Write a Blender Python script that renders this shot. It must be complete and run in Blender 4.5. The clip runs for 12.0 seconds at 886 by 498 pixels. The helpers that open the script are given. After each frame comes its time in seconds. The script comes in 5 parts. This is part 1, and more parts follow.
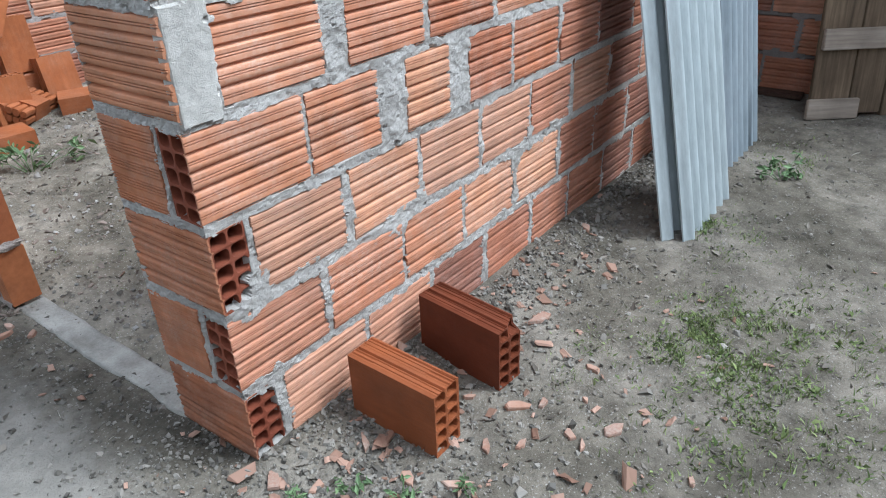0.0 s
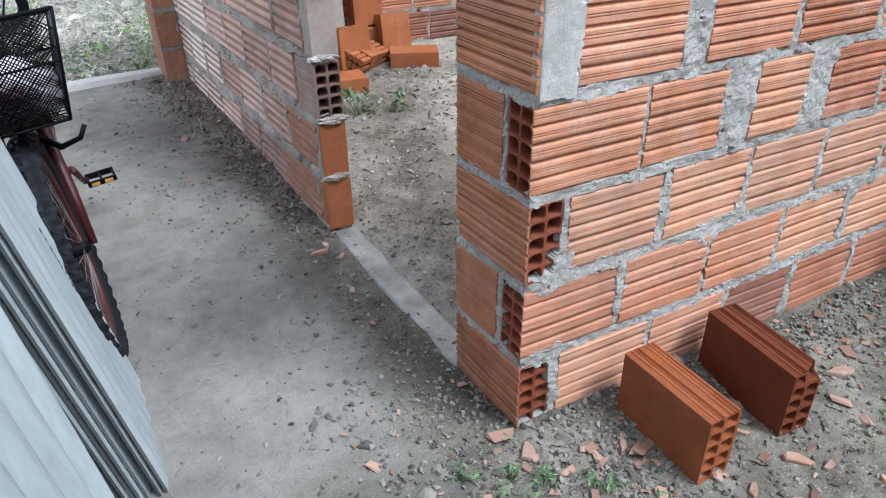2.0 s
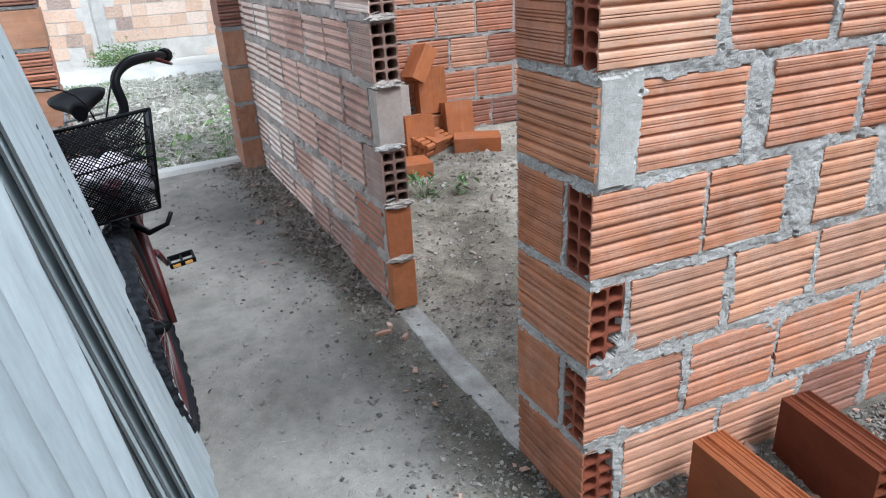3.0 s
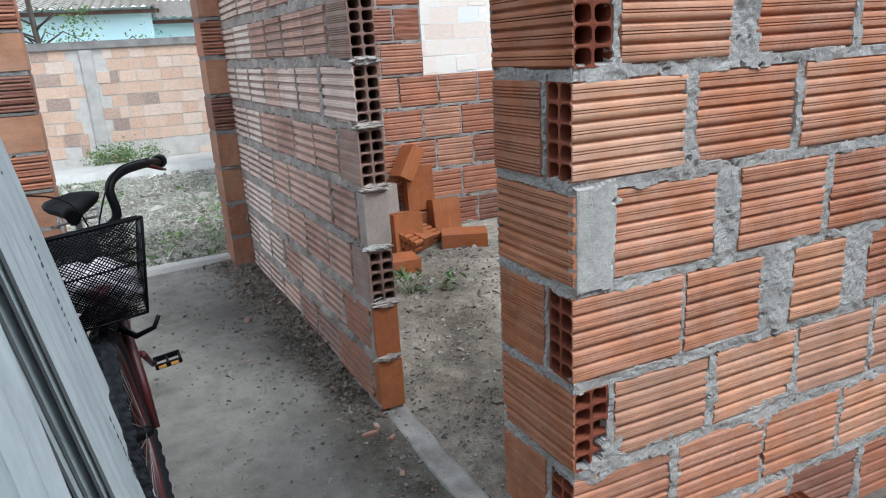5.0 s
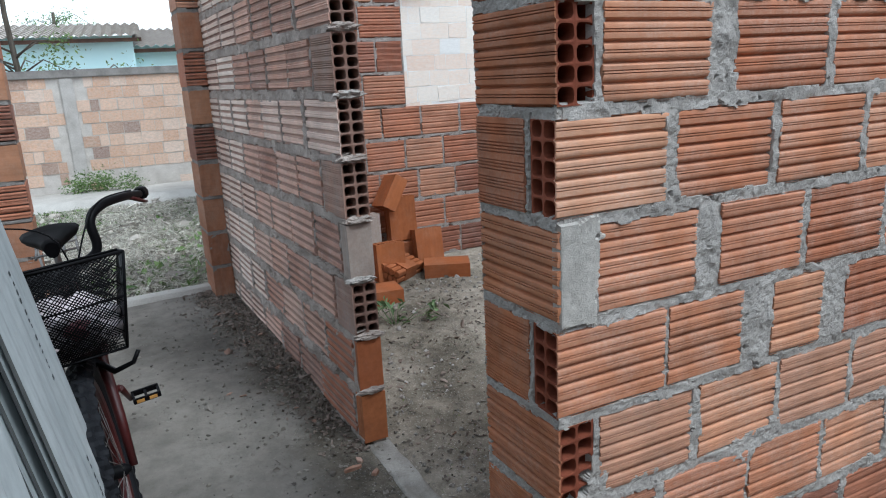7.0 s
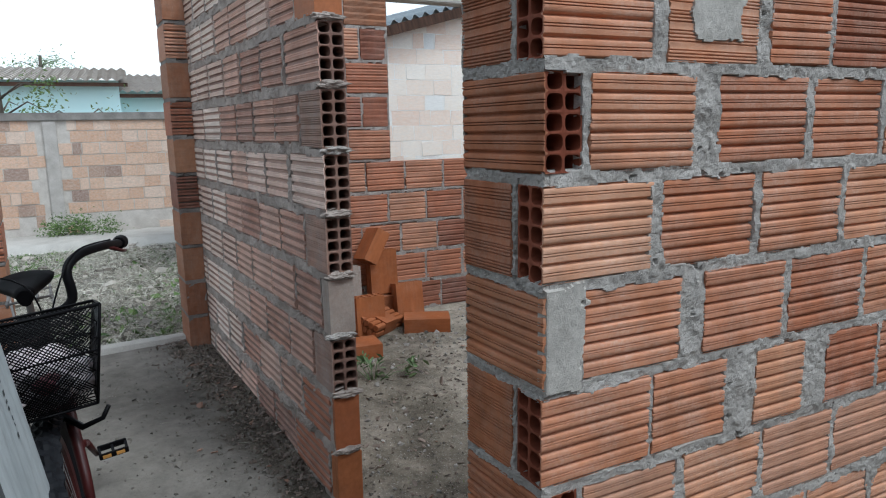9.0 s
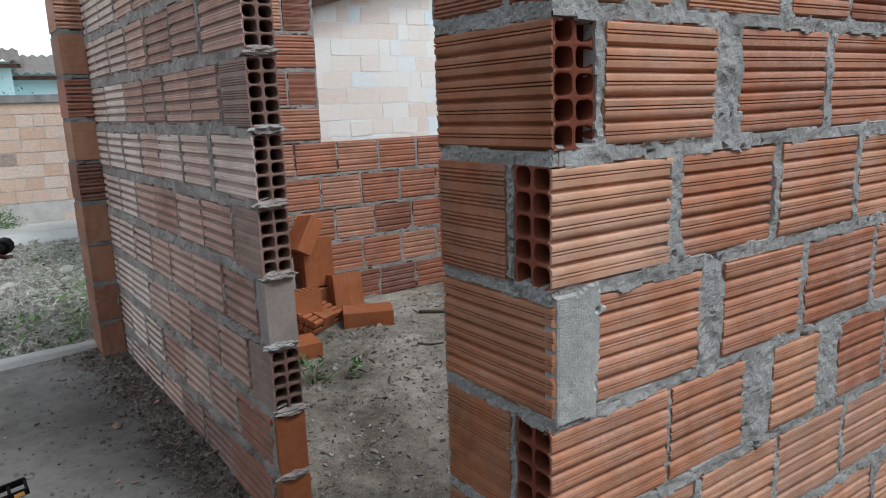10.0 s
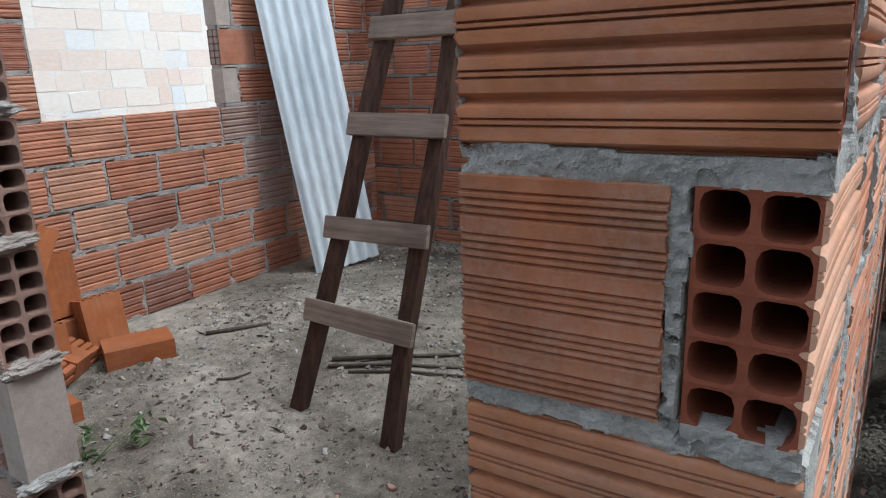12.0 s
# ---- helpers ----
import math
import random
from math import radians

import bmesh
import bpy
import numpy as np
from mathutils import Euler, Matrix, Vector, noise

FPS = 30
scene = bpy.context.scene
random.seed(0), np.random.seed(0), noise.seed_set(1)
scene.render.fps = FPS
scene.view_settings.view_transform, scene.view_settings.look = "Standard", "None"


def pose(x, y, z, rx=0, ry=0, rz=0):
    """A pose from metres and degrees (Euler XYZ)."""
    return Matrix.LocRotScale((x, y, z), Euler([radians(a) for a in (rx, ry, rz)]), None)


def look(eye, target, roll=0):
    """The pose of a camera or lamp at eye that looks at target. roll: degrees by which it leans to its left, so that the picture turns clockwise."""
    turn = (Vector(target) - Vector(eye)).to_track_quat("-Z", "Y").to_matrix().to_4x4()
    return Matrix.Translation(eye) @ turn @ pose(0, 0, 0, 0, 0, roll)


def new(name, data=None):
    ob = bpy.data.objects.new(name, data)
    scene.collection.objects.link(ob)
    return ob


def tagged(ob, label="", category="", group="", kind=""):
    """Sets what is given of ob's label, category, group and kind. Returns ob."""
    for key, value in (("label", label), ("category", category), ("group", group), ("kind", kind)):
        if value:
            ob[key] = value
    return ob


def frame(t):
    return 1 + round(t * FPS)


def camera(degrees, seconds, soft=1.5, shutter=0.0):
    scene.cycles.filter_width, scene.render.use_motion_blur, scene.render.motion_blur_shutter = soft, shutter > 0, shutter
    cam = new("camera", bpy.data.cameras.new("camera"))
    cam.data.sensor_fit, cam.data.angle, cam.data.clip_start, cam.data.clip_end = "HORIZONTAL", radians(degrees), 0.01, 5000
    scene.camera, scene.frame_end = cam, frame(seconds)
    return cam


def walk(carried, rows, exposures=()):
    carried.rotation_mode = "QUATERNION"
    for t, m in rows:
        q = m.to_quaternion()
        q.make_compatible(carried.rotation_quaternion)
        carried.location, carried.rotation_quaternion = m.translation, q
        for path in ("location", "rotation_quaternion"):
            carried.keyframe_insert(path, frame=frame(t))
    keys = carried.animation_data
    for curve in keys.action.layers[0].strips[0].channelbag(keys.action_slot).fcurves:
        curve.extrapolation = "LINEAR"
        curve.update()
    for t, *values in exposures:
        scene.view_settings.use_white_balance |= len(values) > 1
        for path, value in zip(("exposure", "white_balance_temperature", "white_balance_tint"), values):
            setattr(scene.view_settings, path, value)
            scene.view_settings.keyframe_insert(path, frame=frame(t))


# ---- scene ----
cam = camera(65.6, 12.0, soft=1.1)
PATH = [
    (0, (-0.572, -1.13, 1.248), (0.719, 0.025, 0.248), -2.4),
    (0.5, (-0.603, -1.096, 1.259), (0.538, 0.193, 0.241), -1.6),
    (1, (-0.637, -1.068, 1.254), (0.381, 0.314, 0.226), -1.4),
    (1.5, (-0.661, -1.046, 1.255), (0.22, 0.422, 0.22), -0.6),
    (2, (-0.68, -1.046, 1.255), (0.045, 0.513, 0.235), -0.9),
    (2.5, (-0.682, -1.052, 1.268), (-0.018, 0.594, 0.346), -2.4),
    (3, (-0.69, -1.076, 1.282), (-0.085, 0.649, 0.47), -3.3),
    (3.5, (-0.694, -1.085, 1.296), (-0.076, 0.674, 0.574), -3.3),
    (5.5, (-0.678, -1.1, 1.324), (0.012, 0.695, 0.775), -3.4),
    (6, (-0.682, -1.1, 1.328), (0.021, 0.695, 0.792), -3.3),
    (6.5, (-0.684, -1.096, 1.334), (0.032, 0.699, 0.82), -3.1),
    (7, (-0.686, -1.095, 1.336), (0.051, 0.697, 0.841), -3.0),
    (9, (-0.693, -1.079, 1.356), (0.117, 0.715, 1.005), -1.1),
    (9.5, (-0.678, -0.924, 1.356), (0.24, 0.82, 1.019), -3.1),
    (10, (-0.646, -0.777, 1.337), (0.349, 0.909, 0.925), -2.0),
    (10.5, (-0.551, -0.575, 1.315), (0.382, 1.136, 0.868), -4.0),
    (11, (-0.496, -0.382, 1.329), (0.542, 1.269, 0.882), -1.0),
    (11.5, (-0.49, -0.174, 1.321), (0.821, 1.245, 0.804), -1.7),
    (12, (-0.493, -0.066, 1.332), (1.033, 1.117, 0.809), -2.0),
]
walk(cam, [(t, look(eye, target, roll)) for t, eye, target, roll in PATH],
     exposures=[(t, e + 0.8, k, 4.0) for t, e, k in ((0.0, 0.34, 5560), (2.5, 0.33, 5560), (3.7, 0.14, 5620), (5.5, -0.2, 5700), (7.2, -0.47, 5720), (9.0, -0.68, 5800), (10.5, -0.67, 5750), (11.5, -0.45, 5750), (12.0, -0.27, 5750))])


# ---- sky and light: a bright overcast day ----
world = bpy.data.worlds.new("overcast_sky")
scene.world = world
world.use_nodes = True
wn, wl = world.node_tree.nodes, world.node_tree.links
wn.clear()
sky = wn.new("ShaderNodeTexSky")
sky.sky_type = 'NISHITA'
sky.sun_disc = False
sky.sun_elevation, sky.sun_rotation = radians(57), radians(145)
sky.air_density, sky.dust_density, sky.ozone_density = 1.0, 1.0, 1.0
grey = wn.new("ShaderNodeHueSaturation")
grey.inputs["Saturation"].default_value = 0.17
back = wn.new("ShaderNodeBackground")
back.inputs["Strength"].default_value = 0.212
wout = wn.new("ShaderNodeOutputWorld")
wl.new(sky.outputs["Color"], grey.inputs["Color"])
wl.new(grey.outputs["Color"], back.inputs["Color"])
wl.new(back.outputs["Background"], wout.inputs["Surface"])

sun = new("sun", bpy.data.lights.new("sun", 'SUN'))
sun.data.energy, sun.data.angle, sun.data.color = 1.5, radians(17), (1.0, 0.98, 0.95)
sun.matrix_world = look((2.3, -3.3, 6.2), (0, 0, 0))


# ---- materials ----
class Nodes:
    """Short hand for one material's node tree."""

    def __init__(self, name, rough=0.85, metal=0.0, spec=0.3):
        self.m = bpy.data.materials.new(name)
        self.m.use_nodes = True
        self.t = self.m.node_tree
        self.b = self.t.nodes["Principled BSDF"]
        self.b.inputs["Roughness"].default_value = rough
        self.b.inputs["Metallic"].default_value = metal
        self.b.inputs["Specular IOR Level"].default_value = spec
        self.co = self.t.nodes.new("ShaderNodeTexCoord").outputs["Object"]
        self.shift = None

    def n(self, kind, **values):
        node = self.t.nodes.new(kind)
        for k, v in values.items():
            node.inputs[k].default_value = v
        return node

    def link(self, a, b):
        self.t.links.new(a, b)

    def per_object(self):
        """Shift the texture by the object's own random number, so that alike pieces differ."""
        info = self.n("ShaderNodeObjectInfo")
        mul = self.n("ShaderNodeVectorMath")
        mul.operation = 'MULTIPLY_ADD'
        comb = self.n("ShaderNodeCombineXYZ")
        for k in "XYZ":
            self.link(info.outputs["Random"], comb.inputs[k])
        self.link(comb.outputs[0], mul.inputs[0])
        mul.inputs[1].default_value = (37.0, 53.0, 71.0)
        self.link(self.co, mul.inputs[2])
        self.co = mul.outputs[0]
        return info.outputs["Random"]

    def noise(self, scale, detail=4.0, rough=0.6, stretch=None):
        node = self.n("ShaderNodeTexNoise", Scale=scale, Detail=detail, Roughness=rough)
        if stretch:
            mp = self.n("ShaderNodeMapping")
            mp.inputs["Scale"].default_value = stretch
            self.link(self.co, mp.inputs["Vector"])
            self.link(mp.outputs[0], node.inputs["Vector"])
        else:
            self.link(self.co, node.inputs["Vector"])
        return node.outputs["Fac"]

    def ramp(self, fac, *stops):
        node = self.n("ShaderNodeValToRGB")
        e = node.color_ramp.elements
        while len(e) < len(stops):
            e.new(0.5)
        for el, (p, c) in zip(e, stops):
            el.position = p
            el.color = (*c, 1) if isinstance(c, tuple) else (c, c, c, 1)
        self.link(fac, node.inputs[0])
        return node.outputs[0]

    def mix(self, fac, a, b, how='MIX'):
        node = self.t.nodes.new("ShaderNodeMix")
        node.data_type, node.blend_type = 'RGBA', how
        for sock, v in ((node.inputs[0], fac), (node.inputs[6], a), (node.inputs[7], b)):
            if isinstance(v, bpy.types.NodeSocket):
                self.link(v, sock)
            elif isinstance(v, tuple):
                sock.default_value = (*v, 1)
            else:
                sock.default_value = v
        return node.outputs[2]

    def bump(self, height, strength, distance):
        node = self.n("ShaderNodeBump", Strength=strength, Distance=distance)
        self.link(height, node.inputs["Height"])
        if self.b.inputs["Normal"].is_linked:
            self.link(self.b.inputs["Normal"].links[0].from_socket, node.inputs["Normal"])
        self.link(node.outputs[0], self.b.inputs["Normal"])

    def colour(self, c):
        if isinstance(c, tuple):
            self.b.inputs["Base Color"].default_value = (*c, 1)
        else:
            self.link(c, self.b.inputs["Base Color"])
        return self


def brick_material(name, stops, dust, dust_colour, rough=0.8, cloudy=(0.74, 1.15)):
    """Fired clay: each brick its own shade, cloudy firing marks, cement dust in patches."""
    k = Nodes(name, rough, spec=0.25)
    rnd = k.per_object()
    base = k.ramp(rnd, *stops)
    cloud = k.ramp(k.noise(7, 5, 0.65), (0.3, cloudy[0]), (0.7, cloudy[1]))
    base = k.mix(1.0, base, cloud, 'MULTIPLY')
    streak = k.ramp(k.noise(60, 3, stretch=(0.08, 1, 1)), (0.3, 0.90), (0.7, 1.08))
    base = k.mix(1.0, base, streak, 'MULTIPLY')
    patch = k.ramp(k.noise(6.5, 6, 0.72), (0.5 - dust * 0.2, 0.0), (0.86 - dust * 0.25, 1.0))
    amount = k.mix(1.0, patch, k.ramp(k.noise(120, 2), (0.35, 0.3), (0.65, 1.0)), 'MULTIPLY')
    k.colour(k.mix(k.mix(1.0, amount, (dust,) * 3, 'MULTIPLY'), base, dust_colour))
    k.bump(k.noise(260, 3), 0.35, 0.002)
    k.bump(k.noise(45, 3), 0.3, 0.004)
    k.bump(k.noise(90, 4, 0.7, (0.15, 1, 1)), 0.25, 0.003)
    return k.m


M_BRICK = brick_material("fired_clay", ((0.0, (0.28, 0.09, 0.05)), (0.10, (0.46, 0.178, 0.094)), (0.5, (0.55, 0.245, 0.137)), (1.0, (0.64, 0.34, 0.21))), 0.5, (0.64, 0.53, 0.46))
# redder clay of the cells, darkened to stand in for shade inside the openings
M_BRICK_CELL_SHADE = brick_material("shade_darkened_cell_clay", ((0.0, (0.19, 0.05, 0.026)), (1.0, (0.26, 0.075, 0.04))), 0.1, (0.4, 0.3, 0.25))
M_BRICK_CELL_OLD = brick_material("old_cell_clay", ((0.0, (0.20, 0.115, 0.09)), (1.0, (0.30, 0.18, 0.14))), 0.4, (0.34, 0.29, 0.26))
# darker copy of the fired clay, the return's shaded side put into its colour
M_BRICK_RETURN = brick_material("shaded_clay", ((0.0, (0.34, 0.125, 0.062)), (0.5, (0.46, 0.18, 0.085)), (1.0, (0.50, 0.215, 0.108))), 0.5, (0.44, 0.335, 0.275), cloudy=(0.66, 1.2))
M_BRICK_OLD = brick_material("weathered_clay", ((0.0, (0.34, 0.19, 0.15)), (0.25, (0.56, 0.31, 0.235)), (0.7, (0.70, 0.46, 0.37)), (1.0, (0.82, 0.65, 0.57))), 0.6, (0.66, 0.55, 0.49))
M_BRICK_RED = brick_material("red_clay", ((0.0, (0.24, 0.11, 0.08)), (0.2, (0.40, 0.16, 0.095)), (0.7, (0.48, 0.215, 0.13)), (1.0, (0.54, 0.29, 0.19))), 0.35, (0.42, 0.36, 0.33))
M_BRICK_NEW = brick_material("fresh_clay", ((0.0, (0.33, 0.105, 0.045)), (0.6, (0.43, 0.155, 0.062)), (1.0, (0.47, 0.19, 0.085))), 0.12, (0.5, 0.4, 0.33), 0.6)
M_BRICK_RAW = brick_material("raw_orange_clay", ((0.0, (0.235, 0.066, 0.023)), (1.0, (0.29, 0.088, 0.033))), 0.1, (0.4, 0.3, 0.24), 0.5)
M_BRICK_HEAP = brick_material("bright_orange_clay", ((0.0, (0.30, 0.095, 0.034)), (1.0, (0.40, 0.142, 0.055))), 0.3, (0.45, 0.34, 0.27), 0.5)
M_BRICK_BURNT = brick_material("hard_burnt_clay", ((0.0, (0.125, 0.032, 0.014)), (1.0, (0.15, 0.04, 0.018))), 0.05, (0.3, 0.2, 0.15), 0.5)
M_BRICK_TAN = brick_material("tan_clay", ((0.0, (0.29, 0.125, 0.07)), (1.0, (0.42, 0.21, 0.12))), 0.5, (0.42, 0.34, 0.28))
M_SHARD = brick_material("dusty_shard", ((0.0, (0.27, 0.14, 0.095)), (0.6, (0.38, 0.21, 0.145)), (1.0, (0.48, 0.31, 0.24))), 0.8, (0.40, 0.335, 0.29))
M_BRICK_PALE = brick_material("bleached_brick", ((0.0, (0.80, 0.62, 0.51)), (0.3, (0.86, 0.74, 0.64)), (0.75, (0.88, 0.82, 0.74)), (0.9, (0.86, 0.85, 0.82)), (1.0, (0.74, 0.78, 0.80))), 0.7, (0.82, 0.82, 0.81), cloudy=(0.93, 1.03))
M_BRICK_GARDEN = brick_material("garden_wall_brick", ((0.0, (0.26, 0.16, 0.13)), (0.12, (0.36, 0.23, 0.17)), (0.18, (0.58, 0.345, 0.225)), (0.7, (0.68, 0.45, 0.32)), (1.0, (0.72, 0.56, 0.46))), 0.8, (0.60, 0.53, 0.47))
M_BRICK_GROOVE = brick_material("dark_groove_clay", ((0.0, (0.25, 0.15, 0.12)), (0.6, (0.38, 0.24, 0.19)), (1.0, (0.50, 0.35, 0.29))), 0.5, (0.45, 0.37, 0.33))
# paler clay for the garden end, the light falling there put into its colour
M_BRICK_GARDEN_LIT = brick_material("garden_lit_clay", ((0.0, (0.66, 0.47, 0.39)), (0.3, (0.80, 0.62, 0.53)), (1.0, (0.88, 0.77, 0.69))), 0.8, (0.80, 0.70, 0.63))
M_BRICK_SMEARED = brick_material("cement_smeared_clay", ((0.0, (0.34, 0.21, 0.165)), (1.0, (0.42, 0.26, 0.20))), 0.8, (0.36, 0.32, 0.295))
M_BRICK_LIMED = brick_material("lime_stained_clay", ((0.0, (0.36, 0.29, 0.25)), (1.0, (0.41, 0.33, 0.285))), 0.8, (0.44, 0.41, 0.38))


def mortar_material(name, dark, light, scale=1.0, relief=1.0):
    k = Nodes(name, 0.93, spec=0.2)
    c = k.ramp(k.noise(7 * scale, 5), (0.3, dark), (0.7, light))
    c = k.mix(1.0, c, k.ramp(k.noise(130, 4, 0.75), (0.30, 0.82), (0.62, 1.06)), 'MULTIPLY')
    k.colour(c)
    k.bump(k.noise(60, 5, 0.7), 0.6 * relief, 0.008)
    k.bump(k.noise(170, 6, 0.8), 0.6 * relief, 0.005)
    k.bump(k.noise(420, 3), 0.8, 0.003)
    return k.m


M_MORTAR = mortar_material("cement_mortar", (0.365, 0.342, 0.318), (0.56, 0.53, 0.50))
M_MORTAR_ROOM = mortar_material("grey_brown_mortar", (0.26, 0.235, 0.215), (0.44, 0.405, 0.38))
M_PLASTER = mortar_material("trowelled_cement", (0.44, 0.418, 0.385), (0.60, 0.572, 0.53), 2.0, 0.5)
M_MORTAR_DUSTY = mortar_material("dusty_brown_mortar", (0.29, 0.25, 0.222), (0.58, 0.51, 0.465))
M_MORTAR_OLD = mortar_material("dirty_mortar", (0.19, 0.175, 0.165), (0.33, 0.31, 0.29))
M_MORTAR_GARDEN = mortar_material("stained_pale_mortar", (0.50, 0.46, 0.42), (0.66, 0.62, 0.575))
M_LIME = mortar_material("limewashed_joint", (0.84, 0.82, 0.79), (0.88, 0.88, 0.87))
M_SILL = mortar_material("smooth_cement", (0.22, 0.205, 0.18), (0.50, 0.475, 0.435), 1.0, 0.6)
M_CONCRETE = mortar_material("concrete", (0.42, 0.40, 0.37), (0.58, 0.56, 0.52), 0.5)


def ground_material():
    """Trodden sandy soil, damp darker patches, grit and fine litter."""
    k = Nodes("sandy_soil", 0.95, spec=0.12)
    sand = k.ramp(k.noise(1.7, 6, 0.65), (0.3, (0.066, 0.058, 0.044)), (0.48, (0.156, 0.138, 0.111)), (0.72, (0.30, 0.268, 0.226)))
    sand = k.mix(1.0, sand, k.ramp(k.noise(11, 6, 0.75), (0.3, 0.5), (0.62, 1.15)), 'MULTIPLY')
    litter = k.ramp(k.noise(55, 4, 0.8), (0.30, 0.35), (0.43, 1.0))
    sand = k.mix(k.ramp(k.noise(3.1, 5), (0.36, 0.15), (0.66, 0.9)), sand, k.mix(1.0, sand, litter, 'MULTIPLY'))
    grit = k.ramp(k.noise(150, 2, 0.6), (0.62, 0.0), (0.7, 1.0))
    sand = k.mix(k.mix(1.0, grit, (0.5,) * 3, 'MULTIPLY'), sand, (0.48, 0.46, 0.44))
    damp = k.ramp(k.noise(1.15, 5, 0.6), (0.40, 0.74), (0.56, 1.08))
    sand = k.mix(1.0, sand, damp, 'MULTIPLY')
    # the passage has a trodden cement skin that runs out into the soil
    xyz = k.n("ShaderNodeSeparateXYZ")
    k.link(k.co, xyz.inputs[0])

    def math_node(op, a, b):
        node = k.n("ShaderNodeMath")
        node.operation = op
        for sock, v in zip(node.inputs, (a, b)):
            if isinstance(v, bpy.types.NodeSocket):
                k.link(v, sock)
            else:
                sock.default_value = v
        return node.outputs[0]

    across = math_node('ADD', xyz.outputs["X"], math_node('MULTIPLY', xyz.outputs["Y"], 0.107))
    wander = math_node('MULTIPLY', k.noise(3.2, 5, 0.7), 0.5)
    side = k.ramp(math_node('ADD', across, wander), (0.0, 1.0), (0.001, 1.0), (0.12, 0.0))
    near = k.ramp(math_node('ADD', math_node('MULTIPLY', xyz.outputs["Y"], 0.5), math_node('ADD', wander, 0.25)), (0.28, 0.0), (0.62, 1.0))
    skin = k.mix(1.0, side, near, 'MULTIPLY')
    cement = k.ramp(k.noise(1.9, 6, 0.6), (0.32, (0.135, 0.125, 0.110)), (0.5, (0.225, 0.209, 0.186)), (0.7, (0.31, 0.289, 0.258)))
    cement = k.mix(1.0, cement, k.ramp(k.noise(14, 5, 0.7), (0.32, 0.8), (0.6, 1.06)), 'MULTIPLY')
    cement = k.mix(1.0, cement, k.ramp(k.noise(48, 4, 0.8), (0.27, 0.5), (0.36, 1.0)), 'MULTIPLY')
    # the room's sand is paler, brightened further to make up for its shade
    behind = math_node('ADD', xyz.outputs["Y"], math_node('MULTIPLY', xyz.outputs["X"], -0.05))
    room_lift = k.mix(1.0, k.ramp(math_node('ADD', across, math_node('MULTIPLY', wander, 0.2)), (0.04, 0.0), (0.12, 1.0)), k.ramp(behind, (0.04, 0.0), (0.12, 1.0)), 'MULTIPLY')
    sand = k.mix(room_lift, sand, k.mix(1.0, sand, (1.55, 1.55, 1.54), 'MULTIPLY'))
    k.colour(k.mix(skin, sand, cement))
    k.bump(k.noise(24, 6, 0.75), 0.7, 0.02)
    k.bump(k.noise(140, 4, 0.7), 0.6, 0.005)
    return k.m


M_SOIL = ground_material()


def fibre_cement(name, dark, light):
    k = Nodes(name, 0.75, spec=0.3)
    k.per_object()
    c = k.ramp(k.noise(3, 5, 0.6, (1, 1, 0.25)), (0.3, dark), (0.7, light))
    k.colour(k.mix(1.0, c, k.ramp(k.noise(40, 4, 0.7, (1, 1, 0.2)), (0.3, 0.8), (0.65, 1.06)), 'MULTIPLY'))
    k.bump(k.noise(190, 3), 0.25, 0.002)
    return k.m


M_SHEET = fibre_cement("fibre_cement_sheet", (0.33, 0.37, 0.38), (0.47, 0.51, 0.52))
M_SHEET_WHITE = fibre_cement("bleached_fibre_cement", (0.46, 0.52, 0.56), (0.74, 0.79, 0.82))
M_SHEET_STACK = fibre_cement("new_fibre_cement", (0.29, 0.325, 0.335), (0.42, 0.455, 0.465))
M_SHEET_EDGE = fibre_cement("dark_sheet_edge", (0.03, 0.033, 0.035), (0.12, 0.125, 0.125))
M_SHEET_GREY = fibre_cement("grey_fibre_cement", (0.22, 0.26, 0.29), (0.33, 0.37, 0.40))


def wood(name, dark, light, axis=(1, 1, 0.06), rough=0.85):
    k = Nodes(name, rough, spec=0.25)
    k.per_object()
    c = k.ramp(k.noise(45, 5, 0.65, axis), (0.3, dark), (0.68, light))
    k.colour(k.mix(1.0, c, k.ramp(k.noise(5, 4), (0.3, 0.7), (0.7, 1.12)), 'MULTIPLY'))
    k.bump(k.noise(90, 4, 0.7, axis), 0.5, 0.003)
    return k.m


M_WOOD = wood("weathered_wood", (0.028, 0.015, 0.011), (0.10, 0.055, 0.038))
M_WOOD_X = wood("weathered_rung_wood", (0.165, 0.125, 0.10), (0.35, 0.285, 0.235), (0.06, 1, 1))
M_WOOD_DOOR = wood("stained_plank", (0.08, 0.055, 0.035), (0.19, 0.135, 0.088))
M_TIMBER = wood("grey_batten", (0.24, 0.19, 0.15), (0.40, 0.33, 0.27), (0.06, 1, 1))


def plain(name, colour, rough=0.5, metal=0.0, vary=0.25, spec=0.5):
    k = Nodes(name, rough, metal, spec)
    lo, hi = tuple(c * (1 - vary) for c in colour), tuple(c * (1 + vary) for c in colour)
    k.colour(k.ramp(k.noise(14, 4), (0.3, lo), (0.7, hi)))
    k.bump(k.noise(150, 2), 0.1, 0.002)
    return k.m


